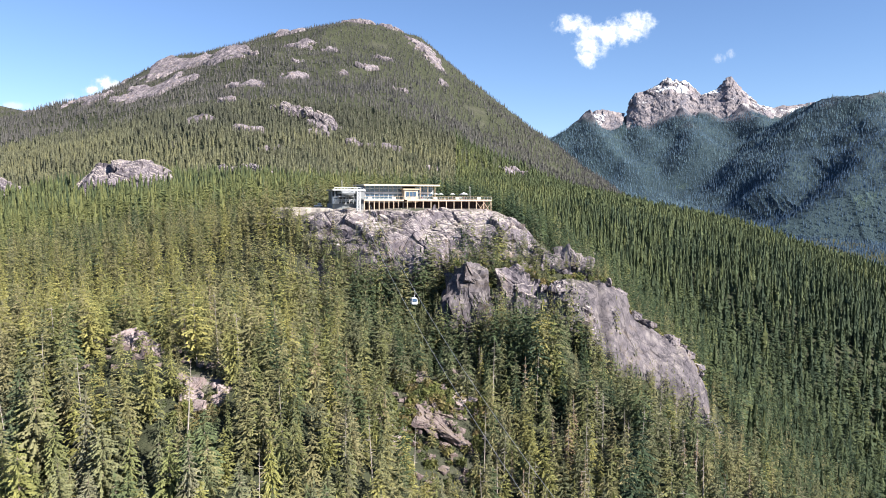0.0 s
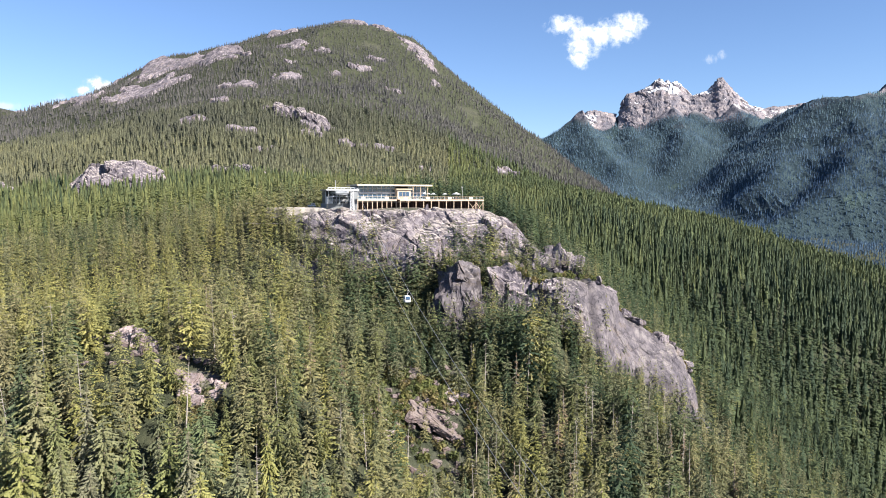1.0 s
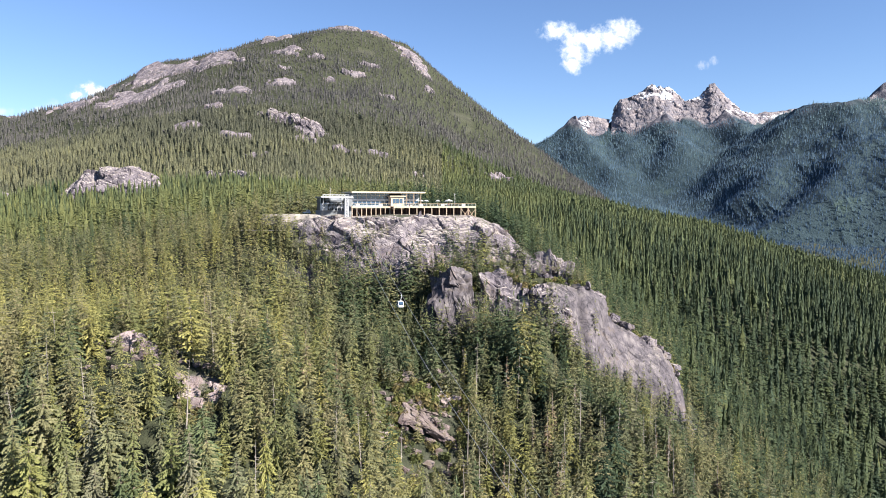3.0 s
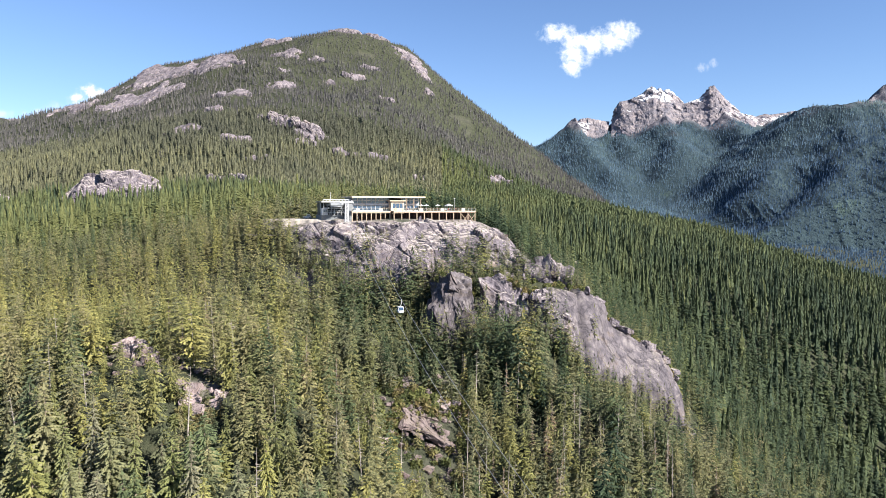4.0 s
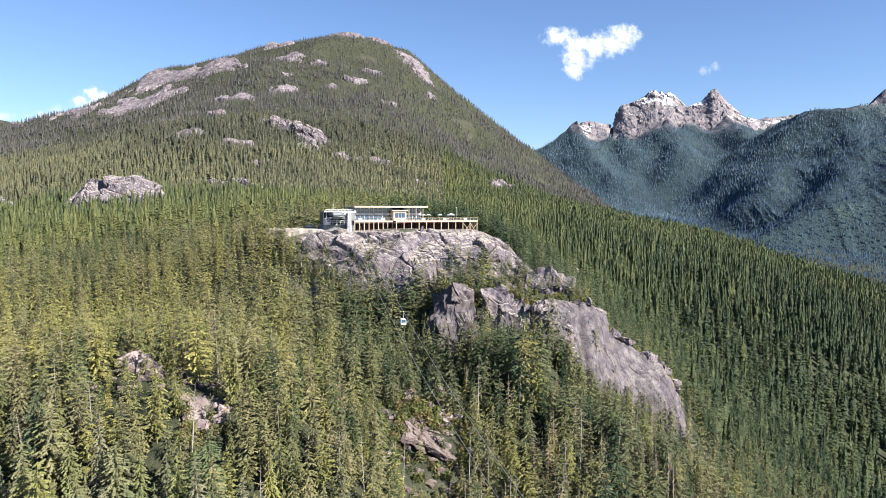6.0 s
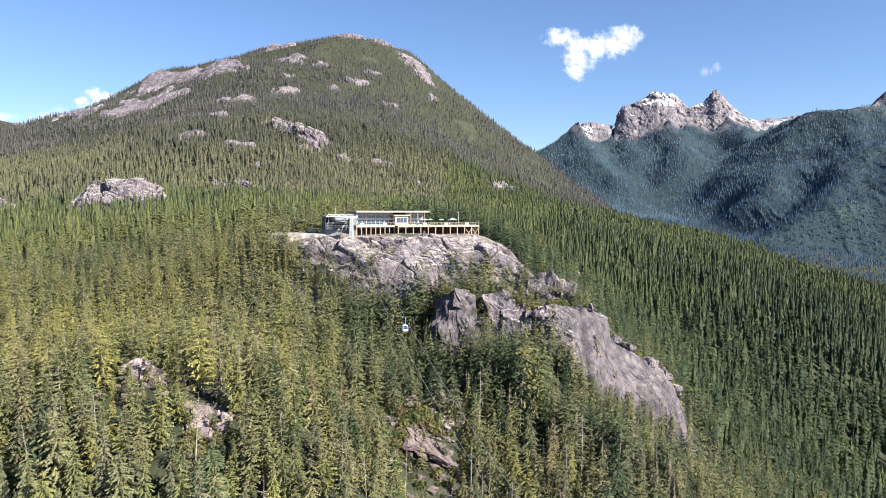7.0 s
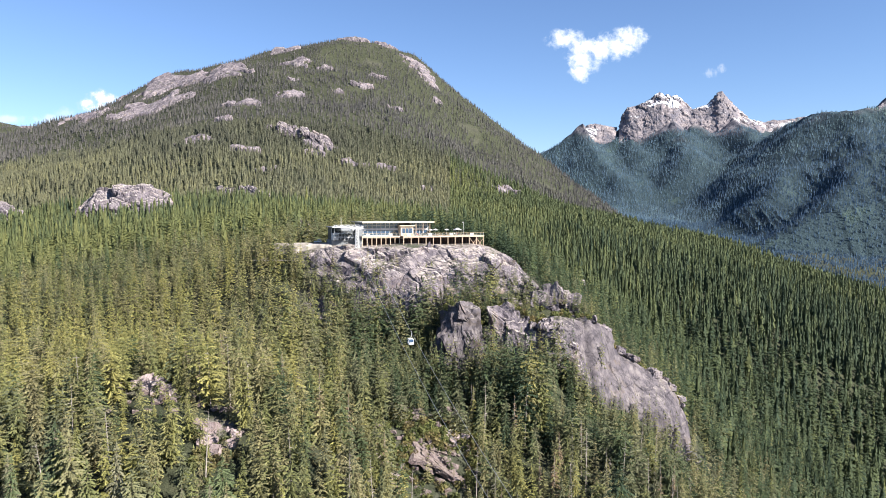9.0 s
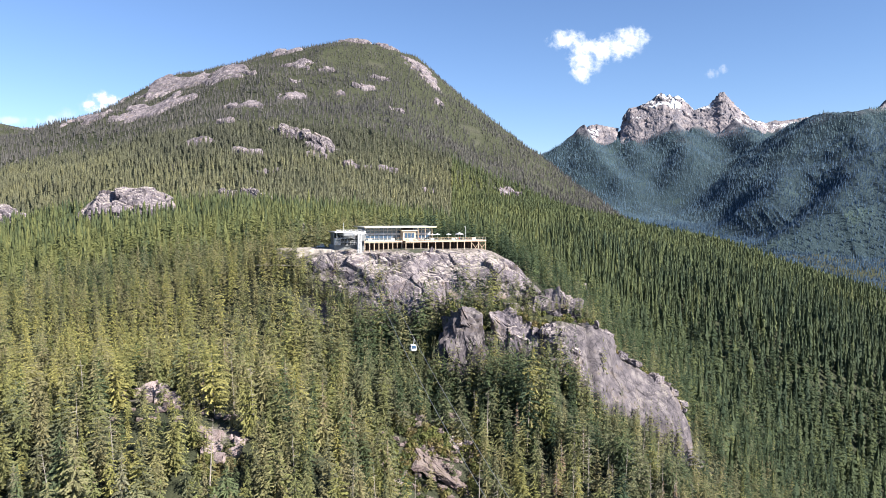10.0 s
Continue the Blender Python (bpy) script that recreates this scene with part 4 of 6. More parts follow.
rock_mass("cliff_51", [(885, 3760, 541), (899, 3760, 570), (916, 3760, 614), (934, 3760, 641), (1016, 3760, 655), (1045, 3760, 678), (1080, 3760, 702), (1103, 3760, 716), (1121, 3760, 698), (1139, 3760, 712), (1157, 3760, 690), (1183, 3760, 705), (1204, 3760, 684), (1243, 3760, 649), (1270, 3760, 626)],
          sunk([(848, 3610), (924, 3600), (1009, 3590), (1094, 3600), (1218, 3620)]), 180, 64, 51, "towered grey massif of the far range", back=40, bulge=2, rough=1.1, block=38, mat=alpine_rock, deep=30, fine=1.3)
rock_mass("cliff_52", [(1128, 3740, 521), (1171, 3740, 570), (1215, 3740, 608), (1273, 3740, 632), (1332, 3740, 649), (1369, 3740, 682), (1385, 3740, 712), (1410, 3740, 722), (1428, 3740, 694), (1452, 3740, 672), (1494, 3740, 632), (1540, 3740, 591), (1579, 3740, 567), (1644, 3740, 560)],
          sunk([(1080, 3600), (1179, 3570), (1293, 3540), (1406, 3560), (1490, 3590), (1575, 3620)]), 180, 64, 52, "dark-topped peak of the far range", back=40, bulge=2, rough=1.1, block=38, mat=alpine_rock, deep=30, fine=1.3)
rock_mass("cliff_53", [(655, 3760, 491), (684, 3760, 521), (728, 3760, 547), (764, 3760, 556), (802, 3760, 544), (876, 3760, 538)], sunk([(628, 3660), (727, 3650), (839, 3670)]), 80, 34, 53, "low craggy shoulder of the far range", back=40, bulge=4, rough=1.0, block=26, mat=alpine_rock, deep=30)
rock_mass("cliff_54", [(1585, 3760, 556), (1673, 3760, 564), (1747, 3760, 576), (1805, 3760, 585), (1879, 3760, 594)], sunk([(1518, 3690), (1631, 3690), (1800, 3700)]), 80, 30, 54, "rocky crest of the far range", back=40, bulge=4, rough=0.9, block=24, mat=alpine_rock, deep=30)


# ---- conifers ----
def conifer_template(height, radius, whorls, arms, segs, bare, seed, droop=0.30, taper=0.85, gap=0.0, wide=0.40):
    """Crown of a conifer as triangles: whorls of drooping arms, each a feathered spray."""
    rng = random.Random(seed)
    tri = []
    for k in range(whorls):
        f = (k + rng.uniform(-0.3, 0.3)) / (whorls - 1)
        f = min(max(f, 0), 1)
        z0 = height * (bare + (0.985 - bare) * f)
        reach = radius * ((1 - f) ** taper * (0.86 + 0.14 * min(1, 4 * f)) + 0.035)
        n = arms if f < 0.75 else max(4, arms - 1)
        off = rng.uniform(0, 6.28)
        for a in range(n):
            if rng.random() < gap:
                continue
            az = off + 6.2832 * a / n + rng.uniform(-0.3, 0.3)
            L = reach * rng.uniform(0.62, 1.15)
            z = z0 + rng.uniform(-0.03, 0.03) * height
            out, side = Vector((math.cos(az), math.sin(az), 0)), Vector((-math.sin(az), math.cos(az), 0))
            dr = droop * rng.uniform(0.6, 1.5)

            def spine(u):
                return out * (L * u) + Vector((0, 0, z + L * (0.22 * u - (0.22 + dr) * u * u)))
            for i in range(segs):
                u0, u1 = (i + 0.15) / segs if i == 0 else i / segs, (i + 1) / segs
                w = L * wide * (1 - 0.62 * u0) * rng.uniform(0.75, 1.25)
                hang = Vector((0, 0, -L * rng.uniform(0.04, 0.20) - 0.02 * radius))
                p, q = spine(u0), spine(min(u1 + 0.12, 1.04))
                for sgn in (-1, 1):
                    tri.append((p, q, p.lerp(q, 0.55) + side * (sgn * w) + hang * rng.uniform(0.5, 1.2)))
    tip = Vector((rng.uniform(-.1, .1), rng.uniform(-.1, .1), height))
    for a in range(3):
        az = a * 2.1
        tri.append((tip, Vector((math.cos(az), math.sin(az), 0)) * radius * 0.09 + Vector((0, 0, height * 0.93)), Vector((math.cos(az + 2), math.sin(az + 2), 0)) * radius * 0.09 + Vector((0, 0, height * 0.93))))
    return np.array([[tuple(v) for v in t] for t in tri]).reshape(-1, 3)


def spire_template(height, radius, layers, points, seed):
    """A far conifer: a stack of ragged skirts."""
    rng = random.Random(seed)
    tri = []
    for k in range(layers):
        f = k / layers
        top, low = height * min(1, 0.12 + 0.88 * (f + 1.35 / layers)), height * (0.06 + 0.88 * f)
        reach = radius * ((1 - f) ** 0.85) + radius * 0.05
        off = rng.uniform(0, 6.28)
        rim = [(math.cos(off + 6.2832 * a / points) * reach * r, math.sin(off + 6.2832 * a / points) * reach * r, low + height * rng.uniform(-0.04, 0.05))
               for a, r in ((a, rng.uniform(0.6, 1.15)) for a in range(points))]
        for a in range(points):
            tri.append(((0, 0, top), rim[a], rim[(a + 1) % points]))
    return np.array(tri).reshape(-1, 3)


def trunk_mesh(height, r, limbs, seed, bare):
    """Tapered trunk with stub limbs."""
    bm = bmesh.new()
    rng = random.Random(seed)
    rings, sides = 6, 7
    prev = None
    for k in range(rings):
        f = k / (rings - 1)
        rad = r * (1 - 0.93 * f) * (1.25 if k == 0 else 1)
        ring = [bm.verts.new((math.cos(6.2832 * a / sides) * rad, math.sin(6.2832 * a / sides) * rad, -1.5 + (height * 0.97 + 1.5) * f)) for a in range(sides)]
        if prev:
            for a in range(sides):
                bm.faces.new((prev[a], prev[(a + 1) % sides], ring[(a + 1) % sides], ring[a]))
        prev = ring
    bm.faces.new(prev)
    for _ in range(limbs):
        z = height * rng.uniform(bare * 0.5, 0.9)
        az, L = rng.uniform(0, 6.28), (height - z) * rng.uniform(0.07, 0.14) + 0.3
        o, sd = Vector((math.cos(az), math.sin(az), 0)), Vector((-math.sin(az), math.cos(az), 0))
        base, end = Vector((0, 0, z)), o * L + Vector((0, 0, z - 0.15 * L))
        vs = [bm.verts.new(base + sd * 0.06), bm.verts.new(base - sd * 0.06), bm.verts.new(base + Vector((0, 0, 0.1))), bm.verts.new(end)]
        for i, j in ((0, 1), (1, 2), (2, 0)):
            bm.faces.new((vs[i], vs[j], vs[3]))
    return bm


def scatter(x0, x1, y0, y1, step, seed, thin=0.0):
    """Jittered spots of the plan, thinned by clumps."""
    rng = np.random.default_rng(seed)
    xs, ys = np.meshgrid(np.arange(x0, x1, step), np.arange(y0, y1, step))
    xs = xs.ravel() + rng.uniform(-0.48, 0.48, xs.size) * step
    ys = ys.ravel() + rng.uniform(-0.48, 0.48, ys.size) * step
    keep = np.abs(xs) < 0.64 * ys + 14
    keep &= value_noise(xs / (step * 3.5), ys / (step * 3.5), seed) + rng.uniform(-0.35, 0.35, xs.size) > thin
    return xs[keep], ys[keep]


def clear_of_lodge(x, y):
    return ~((x > -53) & (x < 20) & (y > 258) & (y < 302 + 0.35 * (x + 34)))


def forest(name, spots, templates, heights, tints, mat, seed, label):
    """Many conifers in one mesh, each turned, sized and toned on its own."""
    rng = np.random.default_rng(seed)
    x, y, z = spots
    kind = rng.integers(0, len(templates), len(x))
    vs, ts = [], []
    for k, (tpl, th) in enumerate(templates):
        w = np.nonzero(kind == k)[0]
        if not len(w):
            continue
        a = rng.uniform(0, 6.283, len(w))
        s = heights[w] / th
        wide = s * rng.uniform(0.85, 1.2, len(w))
        lx, ly = rng.normal(0, 0.02, len(w)), rng.normal(0, 0.02, len(w))
        c, n = np.cos(a), np.sin(a)
        px = (tpl[None, :, 0] * c[:, None] - tpl[None, :, 1] * n[:, None]) * wide[:, None] + tpl[None, :, 2] * (lx * s)[:, None] + x[w][:, None]
        py = (tpl[None, :, 0] * n[:, None] + tpl[None, :, 1] * c[:, None]) * wide[:, None] + tpl[None, :, 2] * (ly * s)[:, None] + y[w][:, None]
        pz = tpl[None, :, 2] * s[:, None] + z[w][:, None]
        vs.append(np.stack([px, py, pz], 2).reshape(-1, 3))
        ts.append(np.repeat(tints[w], len(tpl)))
    v = np.concatenate(vs)
    ob = mesh_object(name, v, np.arange(len(v)).reshape(-1, 3), mat, tint=np.concatenate(ts))
    return tagged(ob, label, "forest", kind="stuff")


def tree_height(x, y, rng):
    """Taller in the sheltered hollow under the cliff, stunted on the rocks."""
    h = 13.8 + 2.5 * fbm(x, y, 35, 3, 41) + rng.normal(0, 2.2, len(x))
    h += 9 * patch(x, y, 18, 196, 11, 11, 0, 0.3) + 4 * patch(x, y, -28, 212, 24, 18, 0, 0.3) + 9 * patch(x, y, -28, 235, 30, 11, 0, 0.3)
    h -= 4.0 * patch(x, y, 52, 210, 34, 14, 14, 0.3) + 3 * patch(x, y, 2, 215, 9, 8, 0, 0.2)
    h *= (1 - 0.55 * smooth(0.02, 0.4, bare_rock(x, y))) * (1 - 0.65 * patch(x, y, -1, 150, 7, 15, 0, 0.2)) * (1 - 0.62 * patch(x, y, -47.5, 131, 5.5, 10, 0, 0.2)) * (1 - 0.62 * patch(x, y, -63.5, 143, 9.5, 10, 0, 0.2))
    return np.clip(h, 3.0, 27)


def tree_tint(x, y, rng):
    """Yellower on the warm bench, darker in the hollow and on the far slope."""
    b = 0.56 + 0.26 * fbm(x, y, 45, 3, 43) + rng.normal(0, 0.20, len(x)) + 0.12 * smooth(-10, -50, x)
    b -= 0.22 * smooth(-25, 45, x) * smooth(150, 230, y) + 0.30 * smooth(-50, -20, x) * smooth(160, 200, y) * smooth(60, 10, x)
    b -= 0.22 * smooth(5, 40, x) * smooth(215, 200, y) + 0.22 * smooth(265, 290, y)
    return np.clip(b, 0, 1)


FINE = [(conifer_template(16, 3.2, 28, 8, 5, 0.12, 1, 0.25, 0.72, 0.05, 0.18), 16), (conifer_template(16, 2.8, 28, 8, 5, 0.12, 2, 0.4, 0.78, 0.05, 0.20), 16), (conifer_template(16, 3.6, 26, 9, 6, 0.15, 3, 0.15, 0.65, 0.1, 0.15), 16),
        (conifer_template(16, 3.3, 24, 9, 6, 0.22, 4, 0.18, 0.55, 0.16, 0.16), 16), (conifer_template(16, 2.6, 31, 8, 5, 0.10, 5, 0.42, 0.78, 0.05, 0.20), 16)]
CLOSE = [(conifer_template(16, 3.1, 16, 7, 4, 0.12, 6, 0.22, 0.75, 0.06, 0.20), 16), (conifer_template(16, 2.6, 18, 7, 4, 0.12, 7, 0.38, 0.82, 0.05, 0.22), 16), (conifer_template(16, 3.6, 14, 8, 4, 0.14, 8, 0.10, 0.66, 0.10, 0.17), 16),
         (conifer_template(16, 3.2, 14, 8, 4, 0.18, 9, 0.12, 0.58, 0.20, 0.18), 16), (conifer_template(16, 2.3, 19, 7, 3, 0.10, 10, 0.42, 0.85, 0.05, 0.26), 16), (conifer_template(16, 2.9, 16, 8, 4, 0.12, 15, 0.28, 0.7, 0.12, 0.20), 16)]
MEDIUM = [(conifer_template(16, 2.3, 13, 5, 2, 0.12, 11, 0.28, 0.8, 0.05, 0.34), 16), (conifer_template(16, 1.9, 14, 5, 2, 0.12, 12, 0.4, 0.85, 0.05, 0.34), 16), (conifer_template(16, 2.7, 14, 6, 2, 0.14, 13, 0.16, 0.7, 0.1, 0.28), 16),
          (conifer_template(16, 1.7, 15, 5, 2, 0.10, 14, 0.45, 0.9, 0.05, 0.36), 16), (conifer_template(16, 2.3, 13, 6, 2, 0.16, 16, 0.2, 0.62, 0.18, 0.30), 16)]
COARSE = [(spire_template(16, 2.1, 7, 5, 21), 16), (spire_template(16, 1.8, 7, 5, 22), 16), (spire_template(16, 2.5, 7, 5, 23), 16)]
SLENDER = [(conifer_template(16, 3.0, 12, 5, 1, 0.02, 26, 0.40, 0.85, 0.0, 0.66), 16), (conifer_template(16, 2.6, 13, 5, 1, 0.02, 27, 0.50, 0.9, 0.0, 0.70), 16), (conifer_template(16, 3.3, 12, 6, 1, 0.02, 28, 0.32, 0.8, 0.0, 0.56), 16), (spire_template(16, 2.2, 8, 6, 29), 16)]
TINY = [(spire_template(14, 2.3, 3, 4, 31), 14), (spire_template(14, 2.0, 3, 4, 32), 14)]

# nearest trees, one by one
near_needles, nt_, nb_ = material("near_conifer_needles", 0.75, 0.2)
oi = nt_.nodes.new("ShaderNodeObjectInfo").outputs["Random"]
tone = ramp(nt_, [(0.0, (0.089, 0.117, 0.072)), (0.18, (0.128, 0.160, 0.080)), (0.34, (0.200, 0.195, 0.138)), (0.5, (0.180, 0.198, 0.083)), (0.66, (0.210, 0.203, 0.123)), (0.82, (0.231, 0.238, 0.089)), (1.0, (0.275, 0.266, 0.100))], oi).outputs[0]
isl = nt_.nodes.new("ShaderNodeNewGeometry").outputs["Random Per Island"]
vr = ramp(nt_, [(0.0, (0.72, 0.74, 0.72)), (1.0, (1.25, 1.22, 1.12))], isl).outputs[0]
leafy(nt_, nb_, mix(nt_, 1.0, tone, vr, 'MULTIPLY'))

rng = np.random.default_rng(7)
tx, ty = (np.concatenate(c) for c in zip(scatter(-190, 175, 84, 186, 4.4, 51, -0.2), scatter(-190, 175, 186, 345, 3.7, 59, -0.15)))
ok = (bare_rock(tx, ty) < 0.30) & clear_of_lodge(tx, ty)
sparse = rng.uniform(0, 1, len(tx)) > 0.6 * smooth(0.02, 0.3, bare_rock(tx, ty)) + 0.75 * patch(tx, ty, 38, 243, 22, 9, 15, 0.2)
tx, ty = tx[ok & sparse], ty[ok & sparse]
tz = land(tx, ty) - 0.4
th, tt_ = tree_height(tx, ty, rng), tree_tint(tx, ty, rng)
first = np.argsort(ty)[:300]
rest = np.setdiff1d(np.arange(len(tx)), first)
close, rest, distant = rest[ty[rest] < 190], rest[(ty[rest] >= 190) & (ty[rest] < 282)], rest[ty[rest] >= 282]
LABELS = ["full green conifer with drooping feathery branches", "slender dark green conifer with hanging sprays", "broad yellow-green conifer with spreading branches",
          "ragged conifer with gaps in its crown", "narrow dense conifer of the forest slope"]
models = []
for k, ((tpl, h0), lab) in enumerate(zip(FINE, LABELS)):
    tree = tagged(new("conifer"), lab, "tree", "conifers on the near slope")
    part("trunk", trunk_mesh(16, 0.24, 26, 60 + k, 0.2), bark, tree)
    mesh_object("crown", tpl, np.arange(len(tpl)).reshape(-1, 3), near_needles, tree, tint=np.full(len(tpl), 0.5))
    models.append(tree)
for n, i in enumerate(first):
    s = th[i] / 16
    m = pose(tx[i], ty[i], tz[i], rng.normal(0, 1.2), rng.normal(0, 1.2), rng.uniform(0, 360))
    src = models[n % 5]
    if n < 5:
        src.matrix_world = m @ Matrix.Diagonal((s * rng.uniform(0.9, 1.15), s * rng.uniform(0.9, 1.15), s, 1))
    else:
        c = copy_thing(src, m)
        w = s * rng.uniform(0.95, 1.25)
        c.scale = (w, w, s)
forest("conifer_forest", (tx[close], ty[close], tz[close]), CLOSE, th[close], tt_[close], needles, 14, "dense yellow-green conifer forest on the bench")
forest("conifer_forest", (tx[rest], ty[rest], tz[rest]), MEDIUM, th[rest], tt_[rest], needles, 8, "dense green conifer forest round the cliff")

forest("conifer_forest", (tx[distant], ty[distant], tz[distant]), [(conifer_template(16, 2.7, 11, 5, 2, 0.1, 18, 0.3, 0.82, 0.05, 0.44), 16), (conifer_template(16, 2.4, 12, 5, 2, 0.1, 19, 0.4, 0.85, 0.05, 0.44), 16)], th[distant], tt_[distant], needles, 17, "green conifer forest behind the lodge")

# saplings and undergrowth between the big trees
ux, uy = scatter(-150, 140, 84, 222, 4.8, 57, 0.0)
ok = (bare_rock(ux, uy) < 0.22) & clear_of_lodge(ux, uy)
ux, uy = ux[ok], uy[ok]
YOUNG = [(conifer_template(7, 1.7, 10, 6, 3, 0.06, 71, 0.3, 0.75, 0.05, 0.24), 7), (conifer_template(7, 1.4, 11, 6, 3, 0.06, 72, 0.4, 0.85, 0.05, 0.25), 7)]
forest("conifer_saplings", (ux, uy, land(ux, uy) - 0.4), YOUNG, np.clip(rng.normal(6.5, 2.0, len(ux)), 2.5, 11), tree_tint(ux, uy, rng), needles, 58, "young conifers filling the gaps of the forest")

# the slopes behind and to the side
sx, sy = scatter(-420, 520, 250, 620, 4.6, 52, 0.04)
far_side = ((sx > 95 - 0.1 * (sy - 250)) | (sy > 345) | (sx < -190)) & (bare_rock(sx, sy) < 0.35) & clear_of_lodge(sx, sy)
sx, sy = sx[far_side], sy[far_side]
sh = np.clip(rng.normal(14.5, 2.6, len(sx)), 6, 22)
st = np.clip(0.52 + 0.25 * fbm(sx, sy, 70, 3, 44) + rng.normal(0, 0.2, len(sx)) - 0.32 * smooth(0, 150, sx) + 0.30 * smooth(40, -60, sx) * smooth(560, 420, sy), 0, 1)
for some, kinds, seed, label in ((sy < 440, SLENDER, 9, "conifer forest on the slope beyond the cliff"), (sy >= 440, COARSE, 20, "conifer forest on the slope behind the lodge")):
    forest("conifer_forest", (sx[some], sy[some], land(sx[some], sy[some]) - 0.4), kinds, sh[some], st[some], needles_mid, seed, label)
sx, sy = scatter(-800, 760, 620, 1060, 5.2, 53, 0.08)
ok = bare_rock(sx, sy) < 0.4
sx, sy = sx[ok], sy[ok]
FOOT = [(spire_template(15, 2.6, 5, 5, 24), 15), (spire_template(15, 2.3, 5, 5, 25), 15)]
for side, mat, seed, label in ((sx < 0, needles_foot, 10, "conifer forest on the foot of the mountain"), (sx >= 0, needles_mid, 16, "green conifer forest along the lower spur")):
    fx, fy = sx[side], sy[side]
    forest("conifer_forest", (fx, fy, land(fx, fy) - 0.4), FOOT, np.clip(rng.normal(10.5, 2.4, len(fx)), 4, 17), np.clip(0.62 + 0.3 * fbm(fx, fy, 90, 3, 45) + rng.normal(0, 0.14, len(fx)) - 0.2 * smooth(0, 200, fx) - 0.5 * smooth(150, 200, land(fx, fy)), 0, 1), mat, seed, label)
sx, sy = scatter(-1300, 1100, 1060, 1900, 7.0, 54, 0.14)
ok = (bare_rock(sx, sy) < 0.5) | (rng.uniform(0, 1, len(sx)) < 0.16)
ok &= sx < 420
sx, sy = sx[ok], sy[ok]
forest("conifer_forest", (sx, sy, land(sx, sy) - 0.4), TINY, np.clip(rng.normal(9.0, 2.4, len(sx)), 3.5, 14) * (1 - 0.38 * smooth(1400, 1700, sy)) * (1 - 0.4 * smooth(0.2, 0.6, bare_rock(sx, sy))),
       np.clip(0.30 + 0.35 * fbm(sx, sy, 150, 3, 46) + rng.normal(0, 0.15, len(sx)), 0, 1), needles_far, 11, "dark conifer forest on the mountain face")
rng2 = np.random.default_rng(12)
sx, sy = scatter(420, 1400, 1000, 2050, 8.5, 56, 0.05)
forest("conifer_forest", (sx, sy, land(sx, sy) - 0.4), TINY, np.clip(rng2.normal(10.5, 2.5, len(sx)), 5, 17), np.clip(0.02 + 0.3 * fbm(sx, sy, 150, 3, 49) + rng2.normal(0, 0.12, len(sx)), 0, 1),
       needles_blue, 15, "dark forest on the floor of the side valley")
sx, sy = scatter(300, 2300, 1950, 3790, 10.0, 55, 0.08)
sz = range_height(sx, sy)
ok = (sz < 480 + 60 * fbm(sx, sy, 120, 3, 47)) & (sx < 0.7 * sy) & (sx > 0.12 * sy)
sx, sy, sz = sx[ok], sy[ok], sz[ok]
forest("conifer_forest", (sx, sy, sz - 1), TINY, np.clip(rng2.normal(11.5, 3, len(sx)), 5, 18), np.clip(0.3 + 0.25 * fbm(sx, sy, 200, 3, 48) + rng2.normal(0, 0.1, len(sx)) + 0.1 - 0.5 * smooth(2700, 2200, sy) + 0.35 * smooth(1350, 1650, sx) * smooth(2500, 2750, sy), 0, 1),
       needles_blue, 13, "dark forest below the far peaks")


# conifers that have turned brown or thin, among the green ones
brown_needles = plain("dry_brown_needles", (0.155, 0.110, 0.070), 0.85, vary=0.35, scale=1.5)
rb_ = random.Random(91)
for n in range(22):
    x, y = (rb_.uniform(8, 62), rb_.uniform(132, 185)) if n < 14 else (rb_.uniform(-80, -12), rb_.uniform(112, 175))
    h = rb_.uniform(10, 15)
    dead = tagged(new("dry_conifer"), "thin conifer with dry reddish-brown needles", "tree", "dry conifers")
    part("trunk", trunk_mesh(16, 0.2, 20, 200 + n, 0.2), deadwood, dead)
    tpl = conifer_template(16, 2.0, 17, 6, 3, 0.2, 300 + n, 0.35, 0.8, 0.35, 0.26)
    mesh_object("crown", tpl, np.arange(len(tpl)).reshape(-1, 3), brown_needles, dead, "sparse brown crown")
    dead.matrix_world = pose(x, y, float(land(np.array([x]), np.array([y]))[0]) - 0.4, 0, 0, 40 * n) @ Matrix.Diagonal((h / 16, h / 16, h / 16, 1))

# small wind-trimmed conifers on the crests of the cliffs
cx, cy, cz = [], [], []
rng3 = np.random.default_rng(61)
for line, n, back in (([(46, 230, 71), (51, 234, 65), (58, 237, 56.5), (67, 239, 51.5), (75, 240, 46.5), (80, 238, 38)], 34, 2.5), ([(24, 239, 74), (38, 243, 76), (52, 249, 70)], 34, -2.5),
                      ([(-5, 226, 71), (2, 222, 77), (12, 227, 67)], 10, 2.0), ([(12, 230, 72), (19, 228, 76), (31, 232, 67)], 14, 2.0), ([(4, 246, 76), (14, 252, 80), (26, 260, 80)], 26, -2.0), ([(-62, 262, 81), (-46, 253, 75), (-34, 246, 69), (-22, 242, 66), (-12, 240, 64)], 60, -3.0)):
    p = along(line, 300)[rng3.integers(0, 300, n)]
    cx += list(p[:, 0] + rng3.normal(0, 0.5, n))
    cy += list(p[:, 1] + back + rng3.uniform(0, 4, n))
    cz += list(p[:, 2] - 0.9)
cx, cy, cz = np.array(cx), np.array(cy), np.array(cz)
ch = np.clip(rng3.normal(6, 2, len(cx)), 2.5, 11)
ch[-60:] = np.clip(rng3.normal(12, 2.2, 60), 7, 17)
